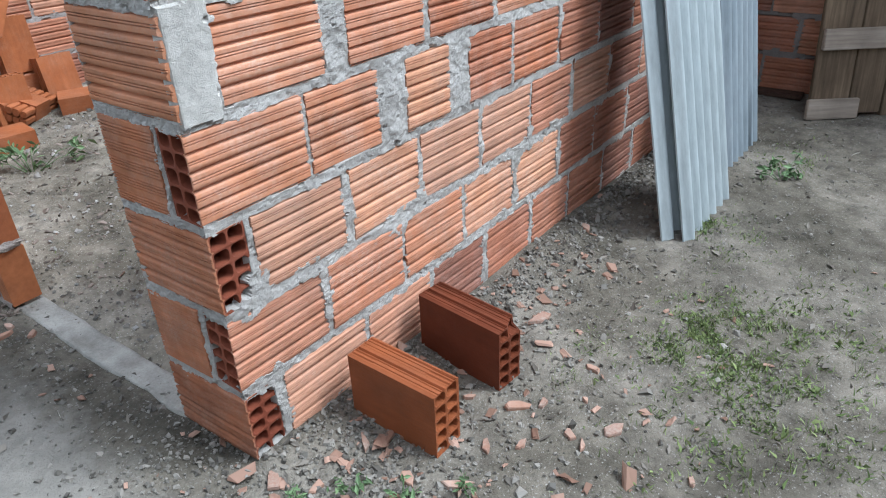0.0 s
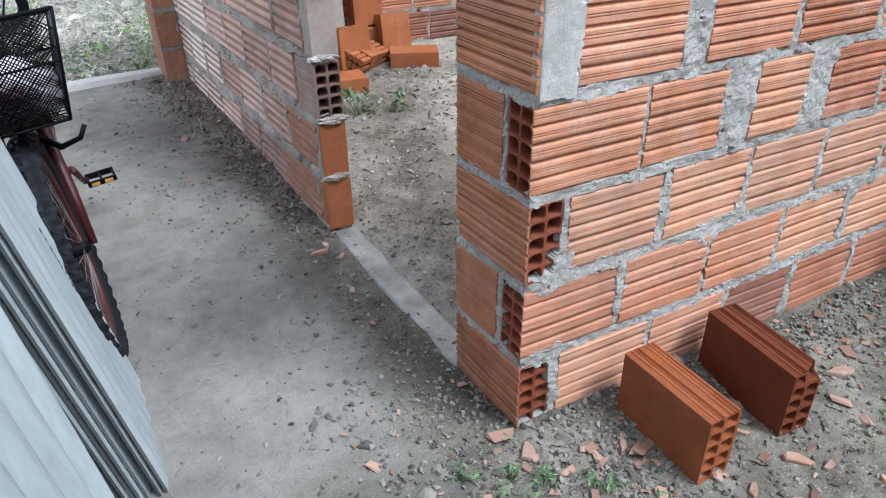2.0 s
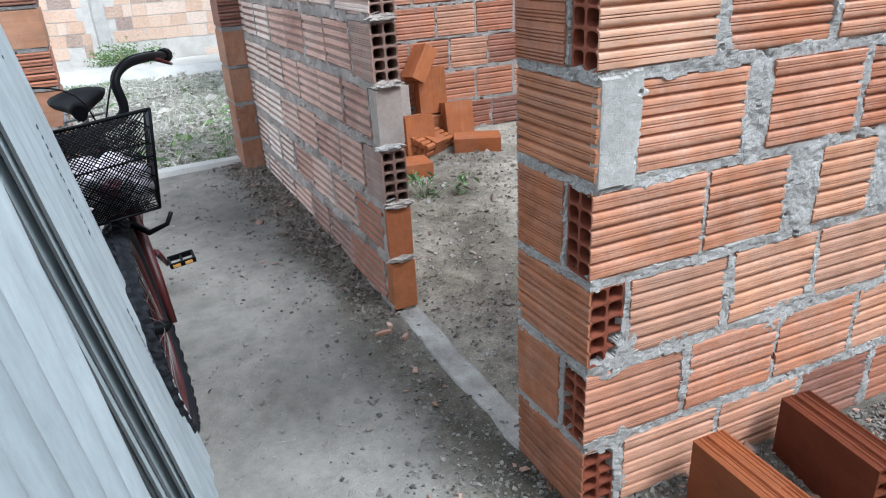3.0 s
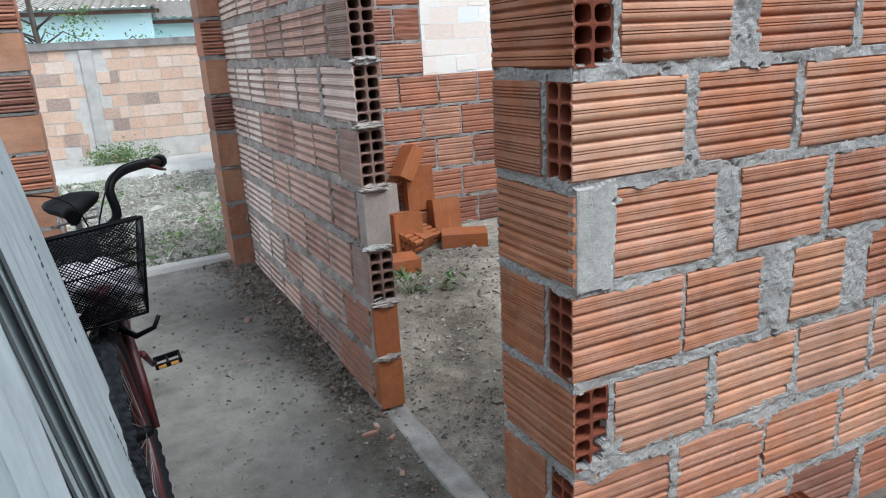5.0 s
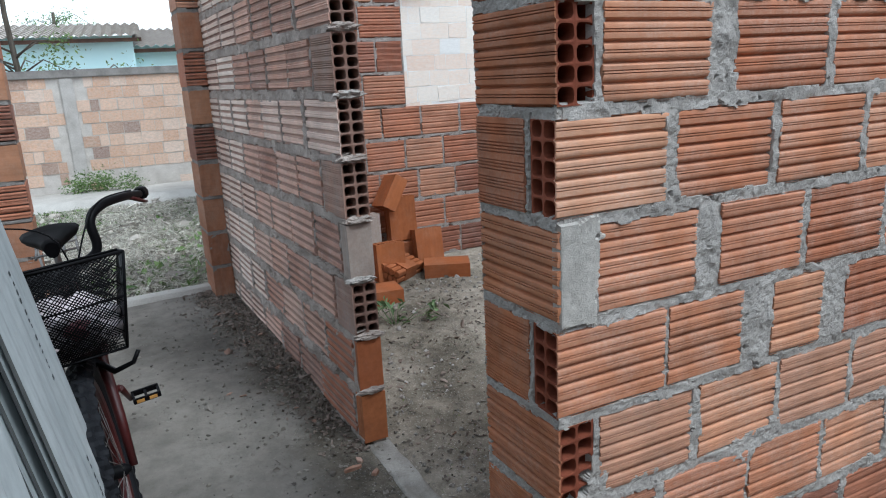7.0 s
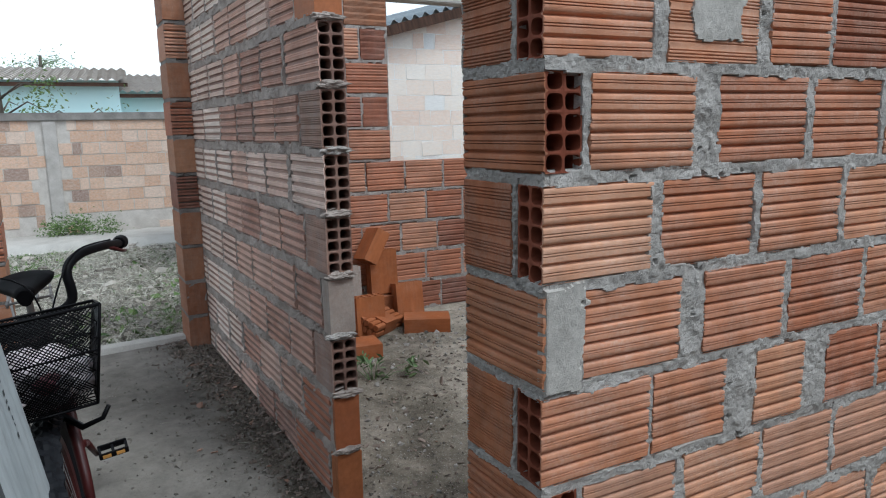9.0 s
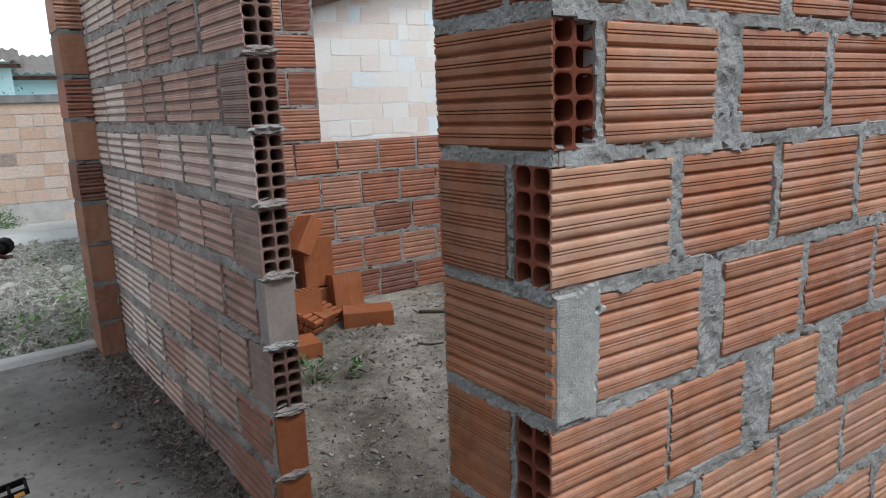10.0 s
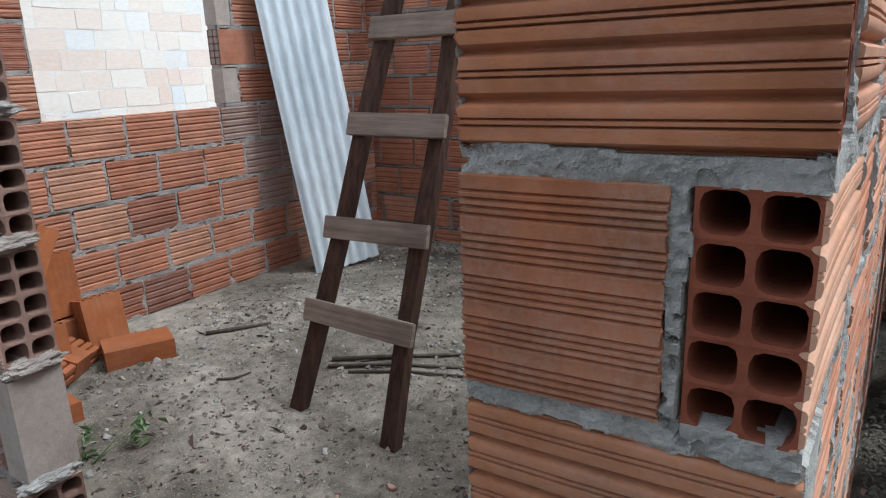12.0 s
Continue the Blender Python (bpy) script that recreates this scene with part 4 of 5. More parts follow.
build_tree(pose(-2.42, 11.5, 0), np.random.default_rng(3), 3.4, 9, 170, "grey-stemmed slender tree with sparse leaves behind the garden wall", 0.05, span=(0.5, 0.62))
build_tree(pose(-2.9, 24.0, 0), np.random.default_rng(5), 3.75, 18, 700, "distant leafy tree behind the tiled house")
build_tree(pose(-1.35, 12.5, 0), np.random.default_rng(8), 1.7, 7, 260, "young green sapling behind the garden wall", 0.03)
bush = empty("bush", pose(-1.33, 8.72, 0))
tagged(bush, "low green bush at the foot of the garden wall", "bush")
rb = np.random.default_rng(4)
stems = [(rb.uniform(-0.4, 0.4), rb.uniform(-0.2, 0.05), rb.uniform(0.05, 0.22)) for _ in range(16)]
for q in stems:
    bm = bmesh.new()
    tube(bm, [(q[0] * 0.3, q[1] * 0.3, -0.02), q], [0.008, 0.003], 5)
    part("stem", bm, M_BARK, bush)
leaf_cloud("leaves", stems, 0.075, 2400, 0.017, M_LEAF, bush, rb)


# ---- loose hollow bricks ----
def loose_brick_mesh(seed, material, length=0.285, notch=False):
    """A new hollow brick: smooth long sides, grooved narrow sides, open cells at both ends."""
    rng = random.Random(seed)
    V, F = [], []
    top = [(BRICK_W * f, BRICK_H - d) for f, d in ((1.0, 0.002), (0.93, 0.0), (0.87, 0.008), (0.80, 0.0), (0.74, 0.008), (0.67, 0.0), (0.60, 0.008), (0.55, 0.0), (0.45, 0.0), (0.40, 0.008), (0.33, 0.0), (0.26, 0.008), (0.20, 0.0), (0.13, 0.008), (0.07, 0.0), (0.0, 0.002))]
    ring = [(0.0, 0.001), (BRICK_W * 0.3, 0.0), (BRICK_W * 0.7, 0.0), (BRICK_W, 0.001)] + top
    n = len(ring)
    for x in (0.0, length):
        V += [(x, y, z) for y, z in ring]
    F += [(i, (i + 1) % n, n + (i + 1) % n, n + i) for i in range(n)]
    for x, d in ((0.0, 1), (length, -1)):
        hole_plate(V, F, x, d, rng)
        k = len(V)
        V += [(x, 0, 0.001), (x, 0.004, 0.001), (x, 0.004, BRICK_H - 0.002), (x, 0, BRICK_H - 0.002)]
        F.append((k, k + 1, k + 2, k + 3))
    me = mesh_of("hollow_brick", V, F, material)
    b = bmesh.new()
    b.from_mesh(me)
    bmesh.ops.recalc_face_normals(b, faces=b.faces)
    if notch:
        for v in b.verts:
            if v.co.z > BRICK_H * 0.84 and v.co.x < 0.02 and v.co.y < BRICK_W * 0.62:
                v.co.x += 0.03 * (1 - v.co.y / (BRICK_W * 0.7))
    b.to_mesh(me)
    b.free()
    return me


def loose_brick(m, seed, material, label, group="", notch=False, length=0.285):
    ob = new("hollow_brick", loose_brick_mesh(seed, material, length, notch))
    ob.matrix_world = m
    return tagged(ob, label, "brick", group)


loose_brick(pose(0.272, -0.335, above(0.3, -0.2, 0.001), 0, 0, 93) @ pose(0.006, -BRICK_W, 0), 1, M_BRICK_RAW, "orange hollow brick standing on edge against the wall", "bricks beside the wall", length=0.27)
loose_brick(pose(0.553, -0.302, above(0.6, -0.2, 0.001), 0, 0, 88) @ pose(0, -BRICK_W, 0), 2, M_BRICK_BURNT, "dark orange hollow brick with a broken upper corner", "bricks beside the wall", True)

PILE = "heap of bricks in the room corner"
FLAT, UPRIGHT = pose(0, 0, 0, -90), pose(0, 0, 0, 0, -90)


def heap_brick(x, y, z, turn, lean, how, length, label, material=M_BRICK_HEAP):
    """A brick of the heap; z: how high over the soil it rests."""
    m = pose(x, y, 0, lean, 0, turn) @ how
    ob = loose_brick(m, int(RNG.integers(99)), material, label, PILE, length=length)
    low = min((m @ v.co).z for v in ob.data.vertices)
    ob.matrix_world = Matrix.Translation((0, 0, above(x, y, z - 0.004) - low)) @ m


heap_brick(0.762, 2.745, 0, -21, 0, FLAT, 0.285, "broken-edged hollow brick lying flat before the heap")
heap_brick(0.985, 2.94, 0, 2, -9, UPRIGHT, 0.255, "orange hollow brick standing on end at the heap's edge")
heap_brick(0.850, 3.06, 0.185, 2, -5, UPRIGHT, 0.285, "tall orange hollow brick standing on another against the wall")
heap_brick(0.62, 3.02, 0, 2, 0, Matrix.Identity(4), 0.25, "hollow brick on edge carrying the tall one")
heap_brick(0.675, 2.83, 0, 4, -4, UPRIGHT, 0.235, "hollow brick standing on end at the front of the heap")
heap_brick(0.255, 2.455, 0, -3, 0, FLAT, 0.26, "hollow brick lying flat in front of the heap")
heap_brick(0.655, 2.76, 0, 35, 0, pose(0, 0, 0, -70), 0.12, "short broken piece of hollow brick")
heap_brick(0.40, 2.97, 0, 6, 0, Matrix.Identity(4), 0.20, "hollow brick on edge at the bottom of the heap")
heap_brick(0.58, 2.99, 0.18, 4, -4, UPRIGHT, 0.22, "mortar-grey hollow brick standing in the heap", M_BRICK_LIMED)
heap_brick(0.60, 2.985, 0.38, 6, -8, pose(0, 0, 0, 0, -58) @ pose(0, 0, 0, -90), 0.22, "hollow brick tilted on top of the heap")

# ---- corrugated sheets ----
RIGHT = "corrugated sheets leaning on the outside wall"
for x, y, dz, w, rx, rz, mat, label in (
    (1.565, -0.300, 1.5, 0.46, -12.5, 3, M_SHEET, "pale corrugated roofing sheet behind another against the wall"),
    (1.610, -0.362, 1.5, 0.46, -12.5, 3, M_SHEET, "pale corrugated fibre cement sheet leaning on the brick wall"),
    (2.31, -0.235, 1.0, 0.46, -10.5, 4, M_SHEET_GREY, "blue-grey corrugated roofing sheet leaning on the wall"),
    (2.35, -0.20, 1.0, 0.46, -9.5, 4, M_SHEET_GREY, "blue-grey corrugated sheet tucked behind its neighbour"),
):
    roof_sheet_thing(pose(x, y, above(x + 0.2, y, -0.008), rx, dz, rz), w, 1.83, mat, label, RIGHT, seed=int(x * 100))

LEFT = "corrugated sheets stacked in the passage"
MARKS = ((0.152, 0.42, 0.60), (0.152, 0.78, 1.02), (0.152, 1.15, 1.45))
STACK = pose(-0.834, 0.60, above(-0.83, 0.35, -0.006), 9.2, 0, -86)
for k, (jx, back, label) in enumerate(((0.0, 0.0, "outermost white corrugated sheet of the stack, printed marks on it"), (0.004, 0.013, "white corrugated sheet, second of the stack"), (-0.004, 0.038, "white corrugated sheet in the stack's middle"), (0.010, 0.050, "white corrugated sheet with a chipped edge"), (0.002, 0.062, "white corrugated sheet deep in the stack"), (0.014, 0.074, "white corrugated sheet near the back"), (0.004, 0.087, "white corrugated sheet just before the last"), (0.012, 0.099, "white corrugated sheet, last of the stack"))):
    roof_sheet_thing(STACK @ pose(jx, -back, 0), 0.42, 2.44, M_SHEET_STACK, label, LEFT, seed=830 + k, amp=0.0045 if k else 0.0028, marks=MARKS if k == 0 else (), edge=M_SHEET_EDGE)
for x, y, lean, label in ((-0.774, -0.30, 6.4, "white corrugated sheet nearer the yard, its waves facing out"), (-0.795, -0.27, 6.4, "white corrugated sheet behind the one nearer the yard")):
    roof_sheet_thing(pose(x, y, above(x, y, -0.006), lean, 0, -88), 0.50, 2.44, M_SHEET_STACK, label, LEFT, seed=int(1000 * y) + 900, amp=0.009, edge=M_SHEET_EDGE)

roof_sheet_thing(pose(2.225, 3.02, above(2.3, 3.0, -0.006), -6.5, -5.0, -14), 0.46, 2.44, M_SHEET_WHITE, "dusty corrugated sheet leaning on the back wall", bow=0.01, seed=9, amp=0.009)


# ---- ladder ----
def build_ladder():
    foot_l, foot_r = Vector((1.055, 1.86, above(1.05, 1.86))), Vector((1.075, 1.42, above(1.07, 1.42)))
    ladder = empty("ladder", Matrix.Translation((foot_l + foot_r) / 2))
    tagged(ladder, "rough wooden ladder with nailed plank rungs", "ladder")
    base = ladder.matrix_world.translation
    up_l, up_r = Vector((0.335, -0.10, 1.0)), Vector((0.33, 0.0, 1.0))
    for f, up, w in ((foot_l, up_l, 0.032), (foot_r, up_r, 0.032)):
        bm = bmesh.new()
        n = 8
        rings = []
        rng = random.Random(int(f.y * 100))
        for i in range(n):
            p = f - base + up * (2.5 * i / (n - 1)) + Vector((rng.uniform(-0.006, 0.006), rng.uniform(-0.008, 0.008), 0))
            q = w * rng.uniform(0.9, 1.1)
            rings.append([bm.verts.new(p + Vector(d)) for d in ((-0.022, -q, 0), (0.022, -q, 0), (0.022, q, 0), (-0.022, q, 0))])
        for a, b in zip(rings, rings[1:]):
            for k in range(4):
                bm.faces.new((a[k], a[(k + 1) % 4], b[(k + 1) % 4], b[k]))
        bm.faces.new(rings[0][::-1])
        bm.faces.new(rings[-1])
        bmesh.ops.recalc_face_normals(bm, faces=bm.faces)
        part("rail", bm, M_WOOD, ladder)
    for i, (h, tilt) in enumerate(((0.385, 1.0), (0.70, -1.5), (1.07, 0.6), (1.41, 0.4), (1.68, 0), (2.02, 0.5))):
        bm = bmesh.new()
        half = ((foot_l + up_l * h) - (foot_r + up_r * h)).length / 2 + 0.05
        box(bm, -half, half, -0.013, 0.013, -0.042, 0.042, bevel=0.003)
        for v in bm.verts:
            v.co.z += 0.004 * math.sin(v.co.x * 19 + i)
        rung = part("rung", bm, M_WOOD_X, ladder)
        p = (foot_l + foot_r) / 2 - base + (up_l + up_r) / 2 * h + Vector((-0.036, 0, 0))
        rung.matrix_basis = Matrix.Translation(p) @ pose(0, 0, 0, 0, 0, -86) @ pose(0, 0, 0, -16, tilt, 0)
    return ladder


build_ladder()


# ---- old plank door leaning in the yard ----
def build_door():
    door = empty("plank_door", pose(3.17, -0.31, above(3.3, -0.5), 0, 0, -48) @ pose(0, 0, 0, -7, 0, 0))
    tagged(door, "old brown plank door leaning against the yard wall", "door")
    x = 0.0
    for i, w in enumerate((0.20, 0.17, 0.19, 0.2)):
        bm = bmesh.new()
        box(bm, x + 0.003, x + w - 0.003, 0, 0.025, 0.0 + 0.02 * (i % 2), 1.9 - 0.03 * (i % 3), bevel=0.003)
        part("plank", bm, M_WOOD_DOOR, door)
        x += w
    for z in (0.34, 1.5):
        bm = bmesh.new()
        box(bm, 0.01, 0.74, -0.028, -0.002, z, z + 0.10, bevel=0.004)
        part("batten", bm, M_TIMBER, door, "pale weathered crosspiece")
    bm = bmesh.new()
    box(bm, -0.02, 0.24, -0.03, -0.002, 0.0, 0.10, bevel=0.004)
    part("foot_batten", bm, M_TIMBER, door, "pale block nailed at the foot")


build_door()
bm = bmesh.new()
box(bm, -0.2, 0.2, -0.05, 0.05, 0, 0.02, bevel=0.003)
ob = part("board", bm, M_WOOD)
ob.matrix_world = pose(3.45, 0.0, above(3.45, 0.0), 0, 0, -84)
tagged(ob, "dark flat board lying at the wall's foot", "board")


# ---- bicycle ----
def eased(points, n=6):
    """A smooth line through the points."""
    P = [Vector(q) for q in points]
    out = []
    for i in range(len(P) - 1):
        a, b, c, d = P[max(i - 1, 0)], P[i], P[i + 1], P[min(i + 2, len(P) - 1)]
        for k in range(n):
            t = k / n
            out.append(0.5 * (2 * b + (c - a) * t + (2 * a - 5 * b + 4 * c - d) * t * t + (3 * b - a - 3 * c + d) * t ** 3))
    return out + [P[-1]]


def torus(bm, R, r, seg, sides, knob=0.0):
    rings = []
    for i in range(seg):
        a = 2 * math.pi * i / seg
        ring = []
        for k in range(sides):
            b = 2 * math.pi * k / sides
            rr = r + (knob if math.cos(b) > 0.1 and (i // 2 + k // 2) % 2 else 0)
            ring.append(bm.verts.new((rr * math.sin(b), (R + rr * math.cos(b)) * math.cos(a), (R + rr * math.cos(b)) * math.sin(a))))
        rings.append(ring)
    for i in range(seg):
        p, q = rings[i], rings[(i + 1) % seg]
        for k in range(sides):
            bm.faces.new((p[k], p[(k + 1) % sides], q[(k + 1) % sides], q[k]))


def build_wheel(bike, at, turn=0.0):
    bm = bmesh.new()
    torus(bm, 0.292, 0.029, 168, 20, 0.007)
    tyre = part("tyre", bm, M_TYRE_DUST)
    bm = bmesh.new()
    torus(bm, 0.262, 0.016, 64, 8)
    wheel = part("wheel", bm, M_RED, bike)
    wheel.matrix_basis = Matrix.Translation(at) @ pose(0, 0, 0, 0, 0, turn)
    tyre.parent = wheel
    for i in range(28):
        bm = bmesh.new()
        a = 2 * math.pi * i / 28
        s = 0.03 if i % 2 else -0.03
        b = a + 0.5 * (1 if i % 4 < 2 else -1)
        tube(bm, [(s, 0.018 * math.cos(b), 0.018 * math.sin(b)), (0, 0.262 * math.cos(a), 0.262 * math.sin(a))], 0.0012, 4)
        part("spoke", bm, M_STEEL, wheel)
    bm = bmesh.new()
    tube(bm, [(-0.05, 0, 0), (-0.03, 0, 0), (0.03, 0, 0), (0.05, 0, 0)], [0.008, 0.02, 0.02, 0.008], 10)
    part("hub", bm, M_BLACK, wheel)


def build_bicycle():
    x0, y0 = -0.875, 0.80
    bike = empty("bicycle", pose(x0, y0, above(x0, y0), 0, 0, 6.5) @ pose(0, 0, 0, 0, -6.0, 0))
    tagged(bike, "dark red bicycle with black basket leaning in the passage", "bicycle")
    fr, rr = (0, 0, 0.325), (0, 1.07, 0.325)
    build_wheel(bike, fr, -3.0)
    build_wheel(bike, rr)
    bm = bmesh.new()
    head_lo, head_hi = (0, 0.20, 0.66), (0, 0.25, 0.82)
    bb, seat = (0, 0.66, 0.29), (0, 0.84, 0.72)
    tube(bm, [head_lo, head_hi], 0.020, 10)
    tube(bm, [(0, 0.205, 0.68), (0, 0.42, 0.45), bb], 0.019, 10)
    tube(bm, [(0, 0.23, 0.76), (0, 0.50, 0.52), (0, 0.76, 0.48)], 0.016, 10)
    tube(bm, [bb, seat], 0.017, 10)
    for s in (-1, 1):
        tube(bm, [(0.02 * s, 0.66, 0.29), (0.06 * s, 1.07, 0.325)], 0.010, 8)
        tube(bm, [(0.02 * s, 0.82, 0.66), (0.06 * s, 1.07, 0.325)], 0.009, 8)
    part("frame", bm, M_RED, bike)
    bm = bmesh.new()
    for s in (-1, 1):
        tube(bm, [(0.0, 0.20, 0.695), (0.055 * s, 0.185, 0.64), (0.058 * s, 0.07, 0.45), (0.056 * s, 0.0, 0.325)], [0.017, 0.017, 0.015, 0.011], 8)
    part("fork", bm, M_RED, bike)
    for name, c, a0, a1 in (("rear_mudguard", rr, -10, 150),):
        bm = bmesh.new()
        prev = None
        for a in np.radians(np.linspace(a0, a1, 18)):
            row = [bm.verts.new((w, c[1] + math.cos(a) * (0.342 - abs(w) * 0.25), c[2] + math.sin(a) * (0.342 - abs(w) * 0.25))) for w in (-0.032, -0.016, 0, 0.016, 0.032)]
            if prev:
                for k in range(4):
                    bm.faces.new((prev[k], prev[k + 1], row[k + 1], row[k]))
            prev = row
        bmesh.ops.solidify(bm, geom=bm.faces[:], thickness=0.002)
        part(name, bm, M_RED, bike)
    bm = bmesh.new()
    tube(bm, [(0, 0.25, 0.82), (0, 0.26, 0.86)], 0.013, 8)
    tube(bm, eased([(0.315, 0.72, 0.945), (0.30, 0.60, 0.96), (0.24, 0.44, 0.985), (0.17, 0.33, 0.99), (0.13, 0.28, 0.96), (0.12, 0.265, 0.87), (0, 0.26, 0.84), (-0.12, 0.265, 0.87), (-0.13, 0.28, 0.96), (-0.17, 0.33, 0.99), (-0.24, 0.44, 0.985), (-0.30, 0.60, 0.96), (-0.315, 0.72, 0.945)]), 0.0135, 10)
    bar = part("handlebar", bm, M_BLACK, bike)
    for s in (-1, 1):
        bm = bmesh.new()
        tube(bm, [(0.298 * s, 0.59, 0.961), (0.30 * s, 0.61, 0.959), (0.317 * s, 0.735, 0.943), (0.319 * s, 0.75, 0.941)], [0.018, 0.022, 0.023, 0.025], 10)
        part("grip", bm, M_RUBBER, bar)
        bm = bmesh.new()
        tube(bm, [(0.25 * s, 0.46, 0.98), (0.30 * s, 0.53, 0.945), (0.325 * s, 0.70, 0.915)], [0.008, 0.006, 0.005], 6)
        part("brake_lever", bm, M_STEEL if s < 0 else M_RED, bar)
    bm = bmesh.new()
    tube(bm, eased([(0.27, 0.50, 0.992), (0.17, 0.33, 1.004), (0.11, 0.22, 0.95), (0.03, 0.17, 0.78)]), 0.0026, 6)
    part("brake_cable", bm, M_BLACK, bike)
    bm = bmesh.new()
    tube(bm, eased([(-0.27, 0.50, 0.992), (-0.12, 0.30, 1.0), (0.04, 0.20, 0.93), (0.03, 0.3, 0.6)]), 0.0026, 6)
    part("brake_cable", bm, M_BLACK, bike)
    # saddle
    bm = bmesh.new()
    prof = ((0.68, 0.02, 0.0), (0.73, 0.028, 0.006), (0.80, 0.045, 0.004), (0.88, 0.08, 0.010), (0.93, 0.085, 0.018), (0.96, 0.06, 0.016))
    rings = []
    for y, w, dz in prof:
        rings.append([bm.verts.new((1.15 * w * math.cos(a), y - 0.02, 0.835 + dz + (0.022 if math.sin(a) > 0 else 0.032) * math.sin(a))) for a in np.linspace(0, 2 * math.pi, 12, endpoint=False)])
    for p, q in zip(rings, rings[1:]):
        for k in range(12):
            bm.faces.new((p[k], p[(k + 1) % 12], q[(k + 1) % 12], q[k])).smooth = True
    bm.faces.new(rings[0][::-1])
    bm.faces.new(rings[-1])
    part("saddle", bm, M_RUBBER, bike)
    bm = bmesh.new()
    tube(bm, [(0, 0.84, 0.70), (0, 0.855, 0.835)], 0.012, 8)
    part("seat_post", bm, M_STEEL, bike)
    bm = bmesh.new()
    for x in (-0.07, -0.025, 0.025, 0.07):
        tube(bm, [(x, 0.92, 0.76), (x, 1.32, 0.76)], 0.005, 6)
    for y in (0.94, 1.1, 1.3):
        tube(bm, [(-0.075, y, 0.765), (0.075, y, 0.765)], 0.005, 6)
    for s in (-1, 1):
        tube(bm, [(0.07 * s, 1.15, 0.76), (0.065 * s, 1.07, 0.33)], 0.005, 6)
    part("rear_rack", bm, M_STEEL, bike)
    # cranks and pedals
    bm = bmesh.new()
    tube(bm, [(-0.07, 0.66, 0.29), (0.07, 0.66, 0.29)], 0.014, 10)
    tube(bm, [(0.07, 0.66, 0.29), (0.09, 0.78, 0.185)], [0.012, 0.009], 8)
    tube(bm, [(-0.07, 0.66, 0.29), (-0.09, 0.52, 0.345)], [0.012, 0.009], 8)
    crank = part("crank", bm, M_RED, bike)
    for s, y, z in ((1, 0.78, 0.185), (-1, 0.52, 0.345)):
        bm = bmesh.new()
        m = pose(0.145 * s, y, z, 8)
        for yy in (-0.035, 0.025):
            box(bm, -0.05, 0.05, yy, yy + 0.010, -0.011, 0.011, m, 0.002)
        for xx in (-0.05, -0.006, 0.04):
            box(bm, xx, xx + 0.010, -0.026, 0.026, -0.008, 0.008, m, 0.002)
        pedal = part("pedal", bm, M_BLACK, bike)
        bm = bmesh.new()
        box(bm, -0.038, -0.01, -0.038, -0.0352, -0.006, 0.006, m)
        box(bm, 0.008, 0.036, -0.038, -0.0352, -0.006, 0.006, m)
        part("reflector", bm, M_REFLECTOR, pedal)
    bm = bmesh.new()
    tube(bm, [(0.03, 0.16, 0.60), (0.08, 0.08, 0.575), (0.13, 0.065, 0.59), (0.15, 0.065, 0.62)], [0.010, 0.009, 0.007, 0.006], 6)
    part("brake_arm", bm, M_BLACK, bike)
    # slotted carrier plate behind the basket
    bm = bmesh.new()
    for z0, z1 in ((0.715, 0.765), (0.785, 0.80), (0.815, 0.858)):
        box(bm, -0.12, 0.045, 0.196, 0.202, z0, z1, bevel=0.002)
    for x0 in (-0.12, -0.045, 0.030):
        box(bm, x0, x0 + 0.015, 0.1965, 0.2015, 0.71, 0.86)
    part("carrier_plate", bm, M_BLACK, bike, "black slotted plate behind the basket")
    # basket
    B, T = [(-0.125, -0.10, 0.695), (0.125, -0.10, 0.695), (0.125, 0.15, 0.695), (-0.125, 0.15, 0.695)], [(-0.175, -0.150, 0.945), (0.175, -0.150, 0.945), (0.175, 0.19, 0.880), (-0.175, 0.19, 0.880)]
    bm = bmesh.new()
    tube(bm, [Vector(p) for p in T], 0.0042, 6, True)
    tube(bm, [Vector(p) for p in B], 0.004, 6, True)
    tube(bm, [Vector(p).lerp(Vector(q), 0.55) for p, q in zip(B, T)], 0.003, 6, True)
    for p, q in zip(B, T):
        tube(bm, [p, q], 0.004, 6)
    basket = part("basket", bm, M_BLACK, bike, "black wire mesh basket")
    for i in range(4):
        j = (i + 1) % 4
        c, ex = Vector(B[i]), Vector(B[j]) - Vector(B[i])
        # panels widen upwards: wires over the mean parallelogram, inset to the rims
        bm = bmesh.new()
        n = 34
        for k in range(-n, n + 1):
            for sign in (1, -1):
                a = k / n
                seg = [(a + t * 0.9, t) for t in np.linspace(0, 1, 7)]
                run = [(u if sign > 0 else 1 - u, t) for u, t in seg if 0 <= u <= 1]
                if len(run) > 1:
                    pts = [Vector(B[i]).lerp(Vector(B[j]), u).lerp(Vector(T[i]).lerp(Vector(T[j]), u), t) for u, t in run]
                    tube(bm, [pts[0], pts[-1]], 0.0016, 4)
        part("mesh_side", bm, M_BLACK, basket)
    bm = bmesh.new()
    for k in range(11):
        t = k / 10
        tube(bm, [Vector(B[0]).lerp(Vector(B[1]), t), Vector(B[3]).lerp(Vector(B[2]), t)], 0.0016, 4)
        tube(bm, [Vector(B[0]).lerp(Vector(B[3]), t), Vector(B[1]).lerp(Vector(B[2]), t)], 0.0016, 4)
    part("mesh_floor", bm, M_BLACK, basket)
    return bike


bike = build_bicycle()


